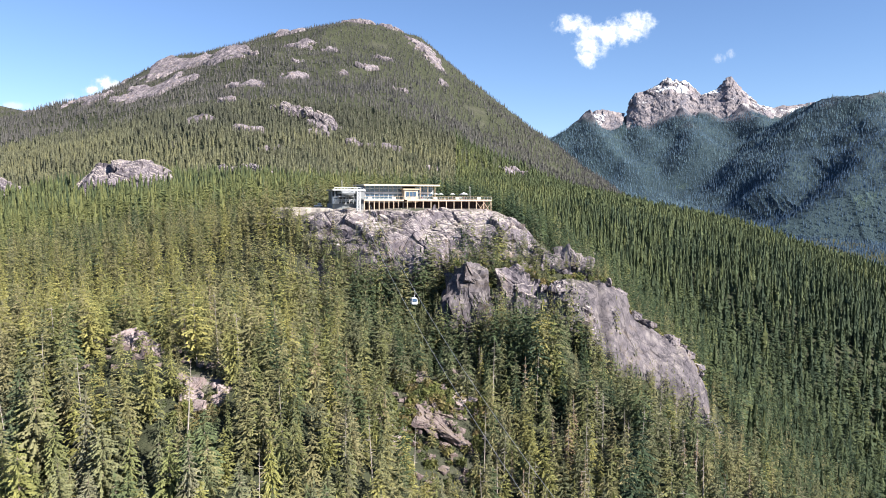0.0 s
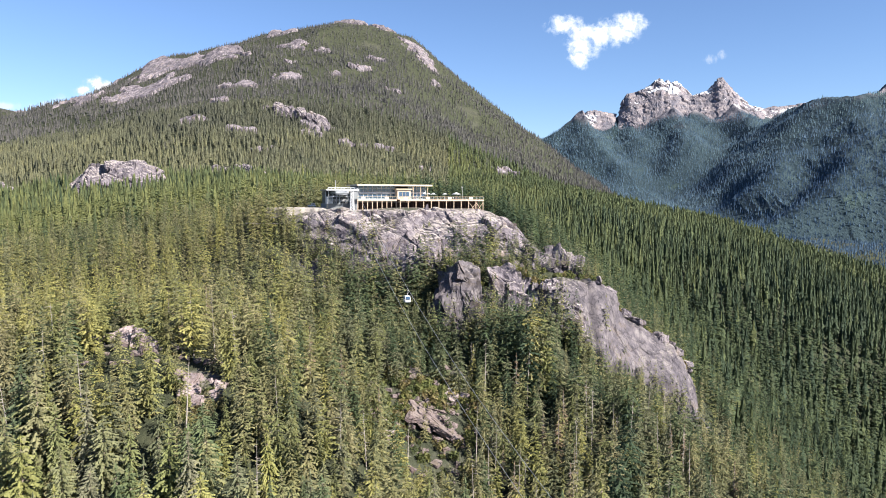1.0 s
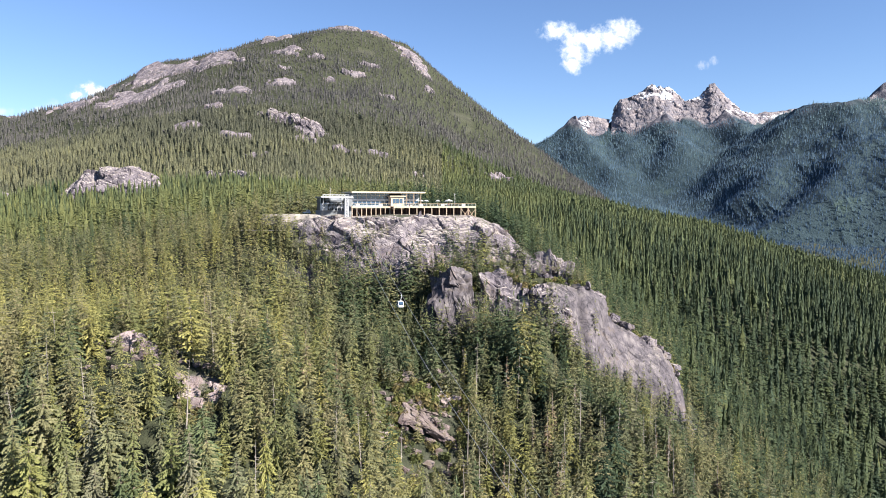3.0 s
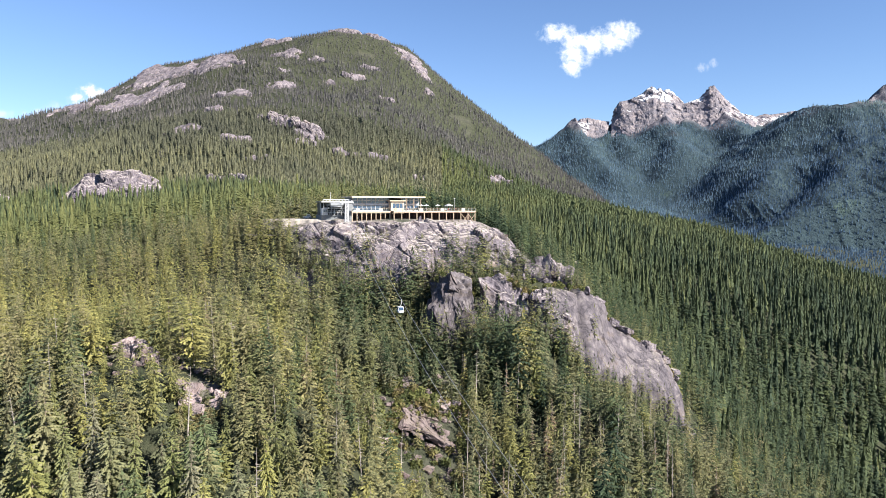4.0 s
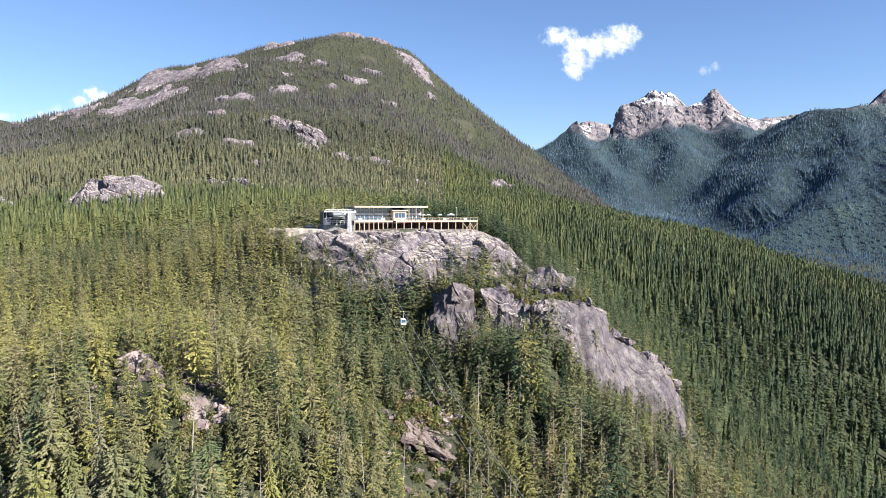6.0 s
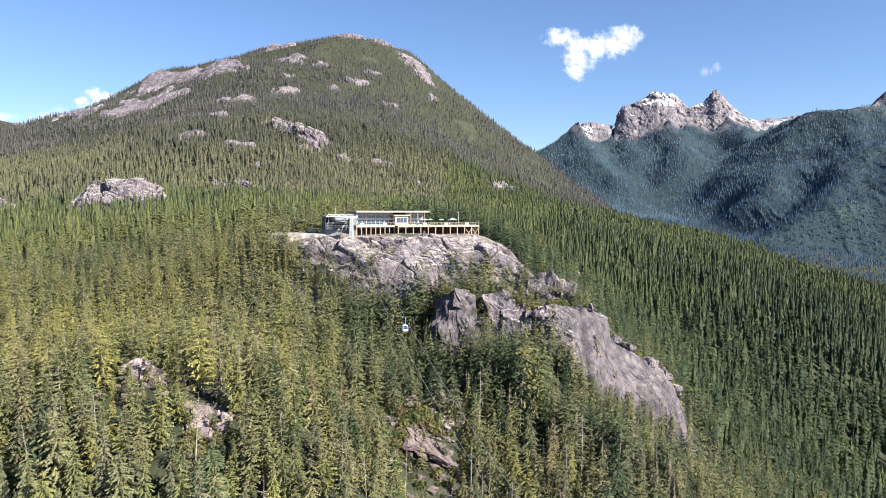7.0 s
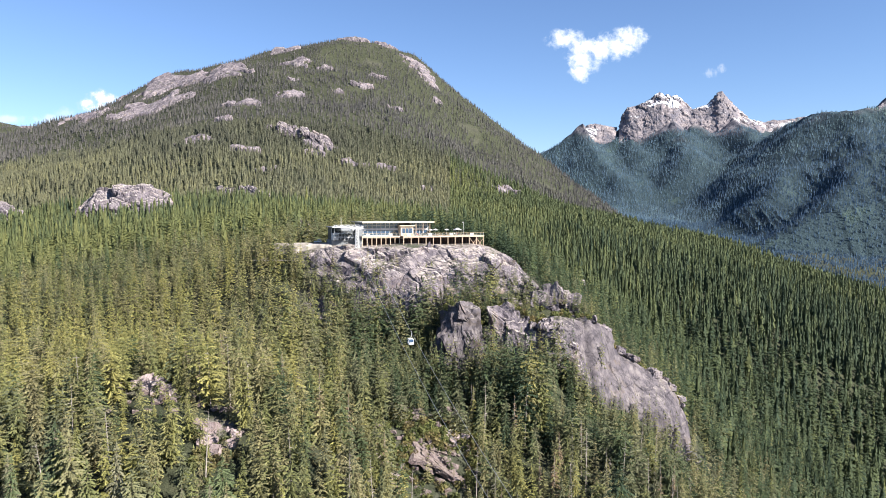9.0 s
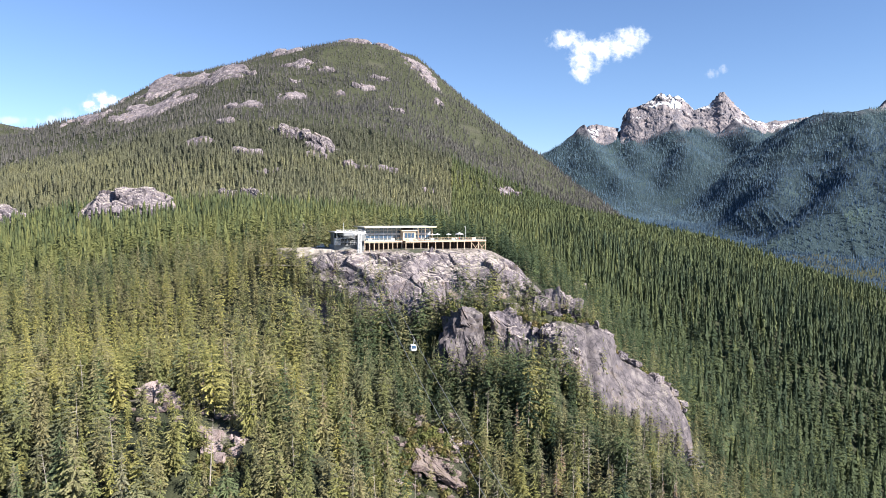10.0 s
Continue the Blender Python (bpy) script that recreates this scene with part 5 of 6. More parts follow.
# some rooted on ledges of the dome
for n in range(84):
    x, y = (rng3.uniform(-62, -20), rng3.uniform(246, 262)) if n < 60 else (rng3.uniform(0, 32), rng3.uniform(246, 266))
    hit, at, nrm_, _ = dome.ray_cast(Vector((x, y + 0.006 * (x + 15) ** 2, 150)), Vector((0, 0, -1)))
    if hit and at.z < 87:
        cx, cy, cz, ch = np.append(cx, at.x), np.append(cy, at.y), np.append(cz, at.z - 0.6), np.append(ch, rng3.uniform(6, 12) if n < 60 else rng3.uniform(4, 9))
# taller ones pressed against the outcrops
for x0, x1, y0, y1, n, h in ((-10, 14, 205, 213, 36, 17), (-13, -3, 207, 218, 16, 16), (-15, -6, 218, 230, 14, 16), (9.5, 14, 216, 224, 10, 12), (-6, 0, 212, 219, 8, 11), (14, 22, 219, 223, 10, 9), (22, 30, 214, 220, 10, 12), (-40, -20, 240, 248, 16, 14), (-14, 14, 232, 243, 34, 15), (-8, 30, 231, 240, 60, 10.5), (12, 30, 233, 240, 16, 10), (-19, 8, 158, 190, 26, 5.5), (-2, 10, 182, 200, 12, 7), (31, 39, 208, 214, 14, 16), (39, 47, 209, 215, 14, 14.5), (47, 57, 211, 217, 16, 12), (57, 67, 215, 221, 12, 9.5)):
    qx, qy = rng3.uniform(x0, x1, n), rng3.uniform(y0, y1, n)
    cx, cy, cz, ch = np.append(cx, qx), np.append(cy, qy), np.append(cz, land(qx, qy) - 0.4), np.append(ch, np.clip(rng3.normal(h, 2, n), 4, 22))
forest("conifer_forest", (cx, cy, cz), MEDIUM, ch, np.clip(rng3.normal(0.45, 0.2, len(cx)), 0, 1), needles, 62, "small wind-trimmed conifers along the cliff tops")


# ---- building materials ----
pale_wood = plain("pale_cedar", (0.42, 0.32, 0.21), 0.7, vary=0.25, scale=1.2)
beam_wood = plain("weathered_timber", (0.40, 0.31, 0.23), 0.75, vary=0.2, scale=1.0)
dark_wood = plain("dark_stained_timber", (0.085, 0.048, 0.036), 0.8, vary=0.3)
edge_wood = plain("pinkish_cedar_beam", (0.46, 0.34, 0.26), 0.7, vary=0.2, scale=1.2)
# darker copy of the stained timber: under-deck shade put into the colour
shade_wood = plain("boards_in_shade", (0.040, 0.023, 0.019), 0.85, vary=0.3)
roof_metal = plain("roof_membrane", (0.34, 0.34, 0.34), 0.6, vary=0.1)
cream_board = plain("cream_boards", (0.50, 0.42, 0.33), 0.7, vary=0.15, scale=1.2)
fascia_mat = plain("cream_fascia", (0.52, 0.44, 0.33), 0.6, vary=0.12)
grey_panel = plain("grey_cladding", (0.16, 0.17, 0.18), 0.6, vary=0.15)
steel = plain("galvanised_steel", (0.36, 0.37, 0.38), 0.4, 0.7, 0.1)
white_steel = plain("white_painted_steel", (0.50, 0.51, 0.53), 0.45, 0.0, 0.1)
concrete = plain("concrete", (0.26, 0.25, 0.24), 0.9, vary=0.15, scale=0.8)
dark_metal = plain("dark_machinery", (0.05, 0.055, 0.06), 0.5, 0.3)
rubber = plain("black_rubber", (0.025, 0.025, 0.025), 0.8)
red_paint = plain("faded_red_paint", (0.34, 0.06, 0.05), 0.6)
glass = bpy.data.materials.new("window_glass")
glass.use_nodes = True
gl = glass.node_tree.nodes["Principled BSDF"]
# blue base colour paints in the sky that the panes reflect
gl.inputs["Base Color"].default_value = (0.030, 0.062, 0.115, 1)
gl.inputs["Roughness"].default_value = 0.12
gl.inputs["Specular IOR Level"].default_value = 0.4
gl.inputs["Transmission Weight"].default_value = 0.0
gl.inputs["IOR"].default_value = 1.9
rail_panel = plain("white_rail_panel", (0.44, 0.42, 0.40), 0.5, vary=0.2, scale=0.6)
rail_glass = bpy.data.materials.new("railing_glass")
rail_glass.use_nodes = True
rg = rail_glass.node_tree.nodes["Principled BSDF"]
rg.inputs["Base Color"].default_value = (0.62, 0.68, 0.70, 1)
rg.inputs["Roughness"].default_value = 0.06
rg.inputs["Transmission Weight"].default_value = 1.0
rg.inputs["Specular IOR Level"].default_value = 0.4


def add_box(bm, x0, x1, y0, y1, z0, z1, bevel=0.02):
    r = bmesh.ops.create_cube(bm, size=1, matrix=Matrix.LocRotScale(((x0 + x1) / 2, (y0 + y1) / 2, (z0 + z1) / 2), None, (x1 - x0, y1 - y0, z1 - z0)))
    if bevel:
        es = list({e for v in r["verts"] for e in v.link_edges})
        bmesh.ops.bevel(bm, geom=es, offset=min(bevel, 0.3 * min(x1 - x0, y1 - y0, z1 - z0)), segments=1, affect='EDGES')


def box(name, x0, x1, y0, y1, z0, z1, mat, parent, label="", bevel=0.02):
    bm = bmesh.new()
    add_box(bm, x0, x1, y0, y1, z0, z1, bevel)
    return part(name, bm, mat, parent, label)


def bar(name, a, b, r, mat, parent=None, sides=8, label="", r2=None):
    """A round bar from a to b."""
    a, b = Vector(a), Vector(b)
    bm = bmesh.new()
    m = Matrix.Translation((a + b) / 2) @ (b - a).to_track_quat('Z', 'Y').to_matrix().to_4x4()
    bmesh.ops.create_cone(bm, cap_ends=True, segments=sides, radius1=r, radius2=r if r2 is None else r2, depth=(b - a).length, matrix=m)
    return part(name, bm, mat, parent, label)


SITE = pose(-34.6, 279, 93.9, 0, 0, 22)

# ---- the lodge ----
lodge = tagged(new("mountain_lodge"), "long glass-fronted mountain lodge with flat cream-edged roof", "building")
lodge.matrix_world = SITE
box("floor_slab", -0.5, 28, 1, 14, 2.0, 2.6, concrete, lodge)
box("back_wall", 0, 28, 13.6, 14, 2.6, 8.4, grey_panel, lodge)
box("side_wall", -0.2, 0.2, 2, 13.6, 2.6, 8.5, grey_panel, lodge)
box("side_wall", 27.6, 28, 2, 13.6, 2.6, 8.5, grey_panel, lodge)
box("foundation_wall", -0.2, 28, 3.4, 3.8, -3.5, 2.0, dark_wood, lodge)
bm = bmesh.new()
add_box(bm, -1.2, 29.2, -1.6, 15, 8.55, 8.8)
part("roof", bm, roof_metal, lodge, "flat grey roof")
box("fascia", -1.25, 29.25, -1.75, -1.6, 8.35, 8.95, fascia_mat, lodge, "cream roof edge")
box("fascia", 29.2, 29.35, -1.6, 15, 8.45, 8.9, fascia_mat, lodge)
box("fascia", -1.35, -1.2, -1.6, 15, 8.45, 8.9, fascia_mat, lodge)
box("soffit", -1.1, 29.1, -1.5, 14.9, 8.42, 8.54, pale_wood, lodge)
for x0, x1 in ((0.2, 14.9), (20.4, 27.6)):
    box("spandrel", x0, x1, 1.9, 2.25, 5.35, 6.15, white_steel, lodge, "white band between window rows")
    box("sill_band", x0, x1, 1.85, 2.25, 2.6, 3.5, white_steel, lodge, "white band under the lower windows")
    box("transom", x0, x1, 1.98, 2.25, 7.3, 7.42, white_steel, lodge)
for x0, x1, n in ((0.2, 14.9, 8), (20.4, 27.6, 4)):
    w = (x1 - x0) / n
    for z0, z1 in ((3.5, 5.35), (6.15, 8.4)):
        for i in range(n):
            win = box("window", x0 + i * w + 0.07, x0 + (i + 1) * w - 0.07, 2.13, 2.20, z0 + 0.02, z1 - 0.02, dark_metal, lodge, bevel=0)
            box("pane", x0 + i * w + 0.12, x0 + (i + 1) * w - 0.12, 2.10, 2.125, z0 + 0.10, z1 - 0.10, glass, win, bevel=0)
    for i in range(n + 1):
        box("mullion", x0 + i * w - 0.07, x0 + i * w + 0.07, 1.96, 2.24, 3.5, 8.42, white_steel, lodge)
box("bay", 14.9, 20.3, -1.2, 4, 2.0, 7.0, cream_board, lodge, "projecting bay clad in pale cream boards")
box("bay_roof", 14.2, 20.9, -1.9, 4, 7.0, 7.35, fascia_mat, lodge)
for i in range(3):
    win = box("window", 15.5 + i * 1.45, 16.85 + i * 1.45, -1.225, -1.202, 4.2, 6.2, dark_metal, lodge, bevel=0)
    box("pane", 15.6 + i * 1.45, 16.75 + i * 1.45, -1.245, -1.23, 4.3, 6.1, glass, win, bevel=0)
for i in range(19):
    box("board", 14.94 + i * 0.284, 15.19 + i * 0.284, -1.222, -1.19, 2.05, 4.15, cream_board, lodge, bevel=0)
for x in (21.5, 24.5, 27.5):
    bar("column", (x, -1.0, 2.6), (x, -1.0, 8.45), 0.14, beam_wood, lodge)


def railing(thing, x0, x1, y, z, step, end=None):
    n = max(1, round((x1 - x0) / step))
    w = (x1 - x0) / n
    for i in range(n + 1):
        box("rail_post", x0 + i * w - 0.05, x0 + i * w + 0.05, y - 0.05, y + 0.05, z, z + 1.1, steel, thing, bevel=0)
    for i in range(n):
        box("rail_panel", x0 + i * w + 0.08, x0 + (i + 1) * w - 0.08, y - 0.012, y + 0.012, z + 0.12, z + 1.0, rail_panel if i % 6 == 1 else rail_glass, thing, bevel=0)
    box("handrail", x0 - 0.05, x1 + 0.05, y - 0.06, y + 0.06, z + 1.1, z + 1.18, pale_wood, thing)


def deck(name, x0, x1, y0, y1, z, step, label):
    d = tagged(new(name), label, "deck")
    d.matrix_world = SITE
    n = round((y1 - y0) / 0.3)
    for i in range(n):
        box("plank", x0, x1, y0 + i * (y1 - y0) / n, y0 + (i + 0.93) * (y1 - y0) / n, z - 0.06, z, beam_wood, d, bevel=0)
    box("skirt_wall", x0 + 0.3, x1 - 0.3, min(y0 + 4.8, y1 - 0.4), min(y0 + 5.0, y1 - 0.2), z - 5.5, z - 0.1, shade_wood, d, "boarded wall darkened for the shade under the deck")
    box("front_beam", x0, x1, y0 - 0.12, y0 + 0.12, z - 0.62, z - 0.07, edge_wood, d, "pale timber edge beam")
    box("rear_beam", x0, x1, y0 + 3.2, y0 + 3.5, z - 0.6, z - 0.07, dark_wood, d)
    n = round((x1 - x0) / step)
    for i in range(n + 1):
        x = x0 + 0.2 + i * (x1 - x0 - 0.4) / n
        bar("post", (x, y0 + 0.15, z - 0.7), (x, y0 + 0.15, z - 6.0), 0.2, beam_wood, d, label="round timber post")
        bar("post", (x, y0 + 3.35, z - 0.6), (x, y0 + 3.35, z - 6.0), 0.15, dark_wood, d)
        box("joist", x - 0.1, x + 0.1, y0 + 0.12, y1 - 0.1, z - 0.4, z - 0.07, dark_wood, d, bevel=0)
    railing(d, x0 + 0.1, x1 - 0.1, y0 + 0.05, z, 1.55)
    return d


main_deck = deck("viewing_deck", 14.6, 50.0, -5.2, 7.0, 3.15, 3.1, "broad timber viewing deck on round posts with glass rail")
for k in range(2):
    a, b = (43.8 + 3 * k, -5.05), (46.8 + 3 * k, -5.05)
    bar("brace", (a[0], a[1], 1.9), (b[0], b[1], -2.0), 0.09, beam_wood, main_deck)
    bar("brace", (b[0], b[1], 1.9), (a[0], a[1], -2.0), 0.09, beam_wood, main_deck)
deck("terrace_deck", -1.5, 14.3, -2.2, 1.9, 3.15, 1.95, "narrow timber terrace along the lodge windows")


def picnic_table():
    t = tagged(new("picnic_table"), "pale timber picnic table with fixed benches", "table", "tables on the viewing deck")
    box("tabletop", -0.95, 0.95, -0.4, 0.4, 0.70, 0.76, pale_wood, t)
    for s in (-1, 1):
        box("bench", -0.95, 0.95, s * 0.75 - 0.14, s * 0.75 + 0.14, 0.42, 0.47, pale_wood, t)
        for e in (-0.7, 0.7):
            bar("leg", (e, s * 0.25, 0.70), (e, s * 0.62, 0.0), 0.05, pale_wood, t)
    return t


def umbrella():
    u = tagged(new("parasol"), "open white canvas parasol on the deck", "parasol", "parasols on the viewing deck")
    bar("pole", (0, 0, 0), (0, 0, 2.5), 0.03, steel, u)
    bm = bmesh.new()
    bmesh.ops.create_cone(bm, cap_ends=False, segments=8, radius1=1.25, radius2=0.04, depth=0.55, matrix=Matrix.Translation((0, 0, 2.35)))
    canopy = part("canopy", bm, white_steel, u, "white canvas canopy")
    for k in range(8):
        a = k * math.pi / 4
        bar("rib", (0, 0, 2.58), (1.2 * math.cos(a), 1.2 * math.sin(a), 2.06), 0.015, steel, canopy, 5)
    bar("base", (0, 0, 0), (0, 0, 0.1), 0.3, concrete, u, 12)
    return u


spots = [(23, -2.5), (26.5, -3.2), (30.5, -2.0), (34, -3.3), (37.5, -1.5), (40.5, -3.0), (44, -2.2), (33, 1.5)]
pt = picnic_table()
pt.matrix_world = SITE @ pose(spots[0][0], spots[0][1], 3.15)
for n, (x, y) in enumerate(spots[1:]):
    copy_thing(pt, SITE @ pose(x, y, 3.15, 0, 0, 17 * n))


def deck_chair(mat, label):
    c = tagged(new("deck_chair"), label, "chair", "chairs on the viewing deck")
    box("seat", -0.28, 0.28, -0.28, 0.28, 0.40, 0.46, mat, c)
    box("backrest", -0.28, 0.28, 0.24, 0.30, 0.46, 1.0, mat, c)
    for x in (-0.25, 0.25):
        for y in (-0.25, 0.25):
            bar("leg", (x, y, 0), (x, y, 0.42), 0.025, steel, c, 6)
    return c


chair_rng = random.Random(19)
for mat, label in ((white_steel, "white deck chair by the rail"), (dark_metal, "dark slatted deck chair by the rail"), (red_paint, "red deck chair on the terrace boards")):
    one = deck_chair(mat, label)
    one.matrix_world = SITE @ pose(chair_rng.uniform(22, 46), chair_rng.uniform(-4.4, -0.5), 3.15, 0, 0, chair_rng.uniform(0, 360))
    for n in range(7 if mat is not red_paint else 3):
        copy_thing(one, SITE @ pose(chair_rng.uniform(21, 46.5), chair_rng.uniform(-4.6, -0.5), 3.15, 0, 0, chair_rng.uniform(0, 360)))
um = umbrella()
um.matrix_world = SITE @ pose(28.5, 1.0, 3.15)
for x, y in ((31.5, 3.15), (36, 1.8)):
    copy_thing(um, SITE @ pose(x, y, 3.15))

tent = tagged(new("canopy_tent"), "white canopy tent at the end of the deck", "tent")
tent.matrix_world = SITE @ pose(41.5, 3.2, 3.15, 0, 0, 8)
bm = bmesh.new()
bmesh.ops.create_cone(bm, cap_ends=False, segments=4, radius1=1.9, radius2=0.05, depth=0.8, matrix=Matrix.Translation((0, 0, 2.55)) @ Matrix.Rotation(math.pi / 4, 4, 'Z'))
part("roof", bm, white_steel, tent, "white canvas roof")
for x in (-1.25, 1.25):
    for y in (-1.25, 1.25):
        bar("pole", (x, y, 0), (x, y, 2.2), 0.03, steel, tent, 6)
    box("valance", x - 0.01, x + 0.01, -1.3, 1.3, 1.9, 2.18, white_steel, tent, bevel=0)

# ---- gondola station beside the lodge ----
station = tagged(new("gondola_station"), "open steel gondola terminal with dark hall and grey canopy", "station")
station.matrix_world = SITE @ pose(-11, 0, 0)
box("base", -1.5, 10.3, 2.5, 12, -3.5, 1.6, grey_panel, station, "grey boarded base")
box("side_wall", 7.8, 10.2, -1.0, 6, -2.5, 6.0, grey_panel, station, "grey metal-clad wall")
box("hall_wall", -1.0, 7.8, 6, 11.5, 1.6, 6.4, dark_metal, station, "dark terminal hall")
for x in (-0.8, 3.4, 7.6):
    for y in (0.9, 6.0):
        bar("column", (x, y, 1.6), (x, y, 6.6), 0.16, steel, station)
bm = bmesh.new()
add_box(bm, -1.8, 8.6, -0.4, 11.6, 6.5, 6.9, 0.15)
part("canopy", bm, grey_panel, station, "grey canopy roof")
box("drive_housing", 1.0, 6.4, -2.2, 8, 5.2, 6.4, steel, station, "grey drive machinery housing", bevel=0.3)
bm = bmesh.new()
bmesh.ops.create_cone(bm, cap_ends=True, segments=28, radius1=2.4, radius2=2.4, depth=0.25, matrix=Matrix.Translation((3.7, -1.0, 4.9)))
part("bullwheel", bm, steel, station)
for z in (2.4, 3.2, 4.0):
    box("girder", -1.0, 7.8, 0.7, 0.95, z, z + 0.15, steel, station)
for k in range(4):
    bar("brace", (-0.8 + 2.1 * k, 0.85, 1.6), (1.3 + 2.1 * k, 0.85, 6.5), 0.07, steel, station)
for x in (-1.9, 0.6, 3.1, 5.6, 8.1):
    bar("roof_strut", (x, -0.6, 6.9), (x + 1.25, -0.6, 7.6), 0.07, white_steel, station)
    bar("roof_strut", (x + 1.25, -0.6, 7.6), (x + 2.5, -0.6, 6.9), 0.07, white_steel, station)
bar("ridge_tube", (-1.4, -0.6, 7.6), (9.5, -0.6, 7.6), 0.09, white_steel, station)
box("canopy_edge", -2.0, 10.4, -0.75, -0.45, 6.55, 6.95, white_steel, station, "white canopy edge")
for k in range(5):
    box("hanging_gantry", 0.2 + 1.7 * k, 0.5 + 1.7 * k, -1.9, 5.5, 4.2, 4.5, white_steel, station)
for z in (2.7, 3.2):
    bar("platform_rail", (-1.4, 0.4, z), (7.8, 0.4, z), 0.05, white_steel, station)
for k in range(7):
    bar("rail_post", (-1.4 + 1.5 * k, 0.4, 1.6), (-1.4 + 1.5 * k, 0.4, 3.2), 0.05, white_steel, station)
for k in range(6):
    box("stair_tread", 8.0, 9.8, -1.3 - 0.32 * (k + 1), -1.3 - 0.32 * k, 1.2 - 0.2 * k, 1.26 - 0.2 * k, steel, station)
box("control_cabin", -1.3, 1.0, 1.5, 4.0, 1.6, 4.2, white_steel, station, "small white control cabin", bevel=0.08)
box("cabin_window", -1.0, 0.7, 1.46, 1.52, 2.7, 3.7, glass, station, bevel=0)

pylon = tagged(new("cable_pylon"), "white steel lattice pylon with crossarm standing on rock", "pylon")
pylon.matrix_world = pose(-35.8, 266.5, 93.0, 0, 0, 16)
for sx in (-1, 1):
    for sy in (-1, 1):
        bar("leg", (0.75 * sx, 0.75 * sy, -2.5), (0.45 * sx, 0.45 * sy, 7.4), 0.13, white_steel, pylon)
for k in range(6):
    w0, w1, z0 = 0.72 - 0.042 * k, 0.68 - 0.042 * k, 0.2 + 1.15 * k
    for s in (-1, 1):
        bar("lattice_bar", (-w0 * s, -w0, z0), (w1 * s, -w1, z0 + 1.15), 0.06, white_steel, pylon, 6)
        bar("lattice_bar", (w0 * s, -w0, z0), (w1 * s, w1, z0 + 1.15), 0.06, white_steel, pylon, 6)
    bar("lattice_bar", (-w0, -w0, z0), (w0, -w0, z0), 0.06, white_steel, pylon, 6)
box("footing", -1.3, 1.3, -1.3, 1.3, -4.5, 0.2, concrete, pylon)
box("crossarm", -2.6, 2.6, -0.3, 0.3, 7.1, 7.6, white_steel, pylon)
for s in (-1, 1):
    box("sheave_frame", s * 2.2 - 0.15, s * 2.2 + 0.15, -1.8, 1.8, 6.7, 7.1, steel, pylon)
    for k in range(5):
        bar("sheave", (s * 2.2 - 0.12, -1.5 + 0.75 * k, 7.0), (s * 2.2 + 0.12, -1.5 + 0.75 * k, 7.0), 0.26, rubber, pylon, 12)
    bar("catwalk_rail", (s * 3.1, -1.9, 8.1), (s * 3.1, 1.9, 8.1), 0.05, steel, pylon)
    box("catwalk", s * 2.8 - 0.35, s * 2.8 + 0.35, -1.9, 1.9, 6.6, 6.7, steel, pylon)
for k in range(7):
    bar("ladder_rung", (-0.25, -0.85, 0.6 + k), (0.25, -0.85, 0.6 + k), 0.03, steel, pylon, 6)

flag = tagged(new("flagpole"), "bare white flagpole beside the terminal", "pole")
flag.matrix_world = SITE @ pose(-8.5, 3.5, 6.9)
bar("mast", (0, 0, -0.1), (0, 0, 3.4), 0.07, white_steel, flag)
bar("finial", (0, 0, 3.4), (0, 0, 3.55), 0.11, steel, flag)
lamp = tagged(new("lamp_post"), "slim white lamp post behind the deck", "lamp")
lamp.matrix_world = SITE @ pose(46.5, 8.5, -1.0)
bar("mast", (0, 0, -2), (0, 0, 9.2), 0.07, white_steel, lamp)
box("head", -0.5, 0.15, -0.15, 0.15, 9.2, 9.4, white_steel, lamp)

# ---- cables and the cabin on its way up ----
CABLE_TOP, CABLE_SIDE = Vector((-35.8, 263.0, 100.6)), Vector((0.940, 0.340, 0))


def on_cable(offset, run):
    """A point of the rope, run metres south of the pylon: it sags between its supports."""
    return CABLE_TOP + CABLE_SIDE * offset + Vector((0.325 * run, -run, -0.4553 * run + 0.000858 * run * run))


def cable(offset):
    cu = bpy.data.curves.new("cable", 'CURVE')
    cu.dimensions, cu.bevel_depth, cu.bevel_resolution = '3D', 0.05, 1
    sp = cu.splines.new('POLY')
    sp.points.add(66)
    for i, p in enumerate(sp.points):
        p.co = (*on_cable(offset, 5.0 * i), 1)
    cu.materials.append(steel)
    return tagged(new("cable", cu), "thin grey steel haul rope sloping down the hillside", "cable", "gondola cables")


cable(-2.2)
cable(2.2)


def rounded_shell(w, d, h, z0, top=0.72, belly=1.0, n=28, rows=9):
    """A cabin body: rounded-square rings that narrow to the roof and tuck in below."""
    bm = bmesh.new()
    prev = None
    for k in range(rows):
        f = k / (rows - 1)
        s = (0.80 + 0.20 * math.sin(min(f / 0.35, 1) * math.pi / 2)) * (1 - (1 - top) * max(0, (f - 0.4) / 0.6) ** 1.6)
        ring = []
        for a in range(n):
            t = 6.2832 * a / n
            c, sn = math.cos(t), math.sin(t)
            e = 0.45
            ring.append(bm.verts.new((w / 2 * s * math.copysign(abs(c) ** e, c), d / 2 * s * math.copysign(abs(sn) ** e, sn), z0 + h * f)))
        if prev:
            for a in range(n):
                bm.faces.new((prev[a], prev[(a + 1) % n], ring[(a + 1) % n], ring[a]))
        else:
            bm.faces.new(ring[::-1])
        prev = ring
    bm.faces.new(prev)
    return bm


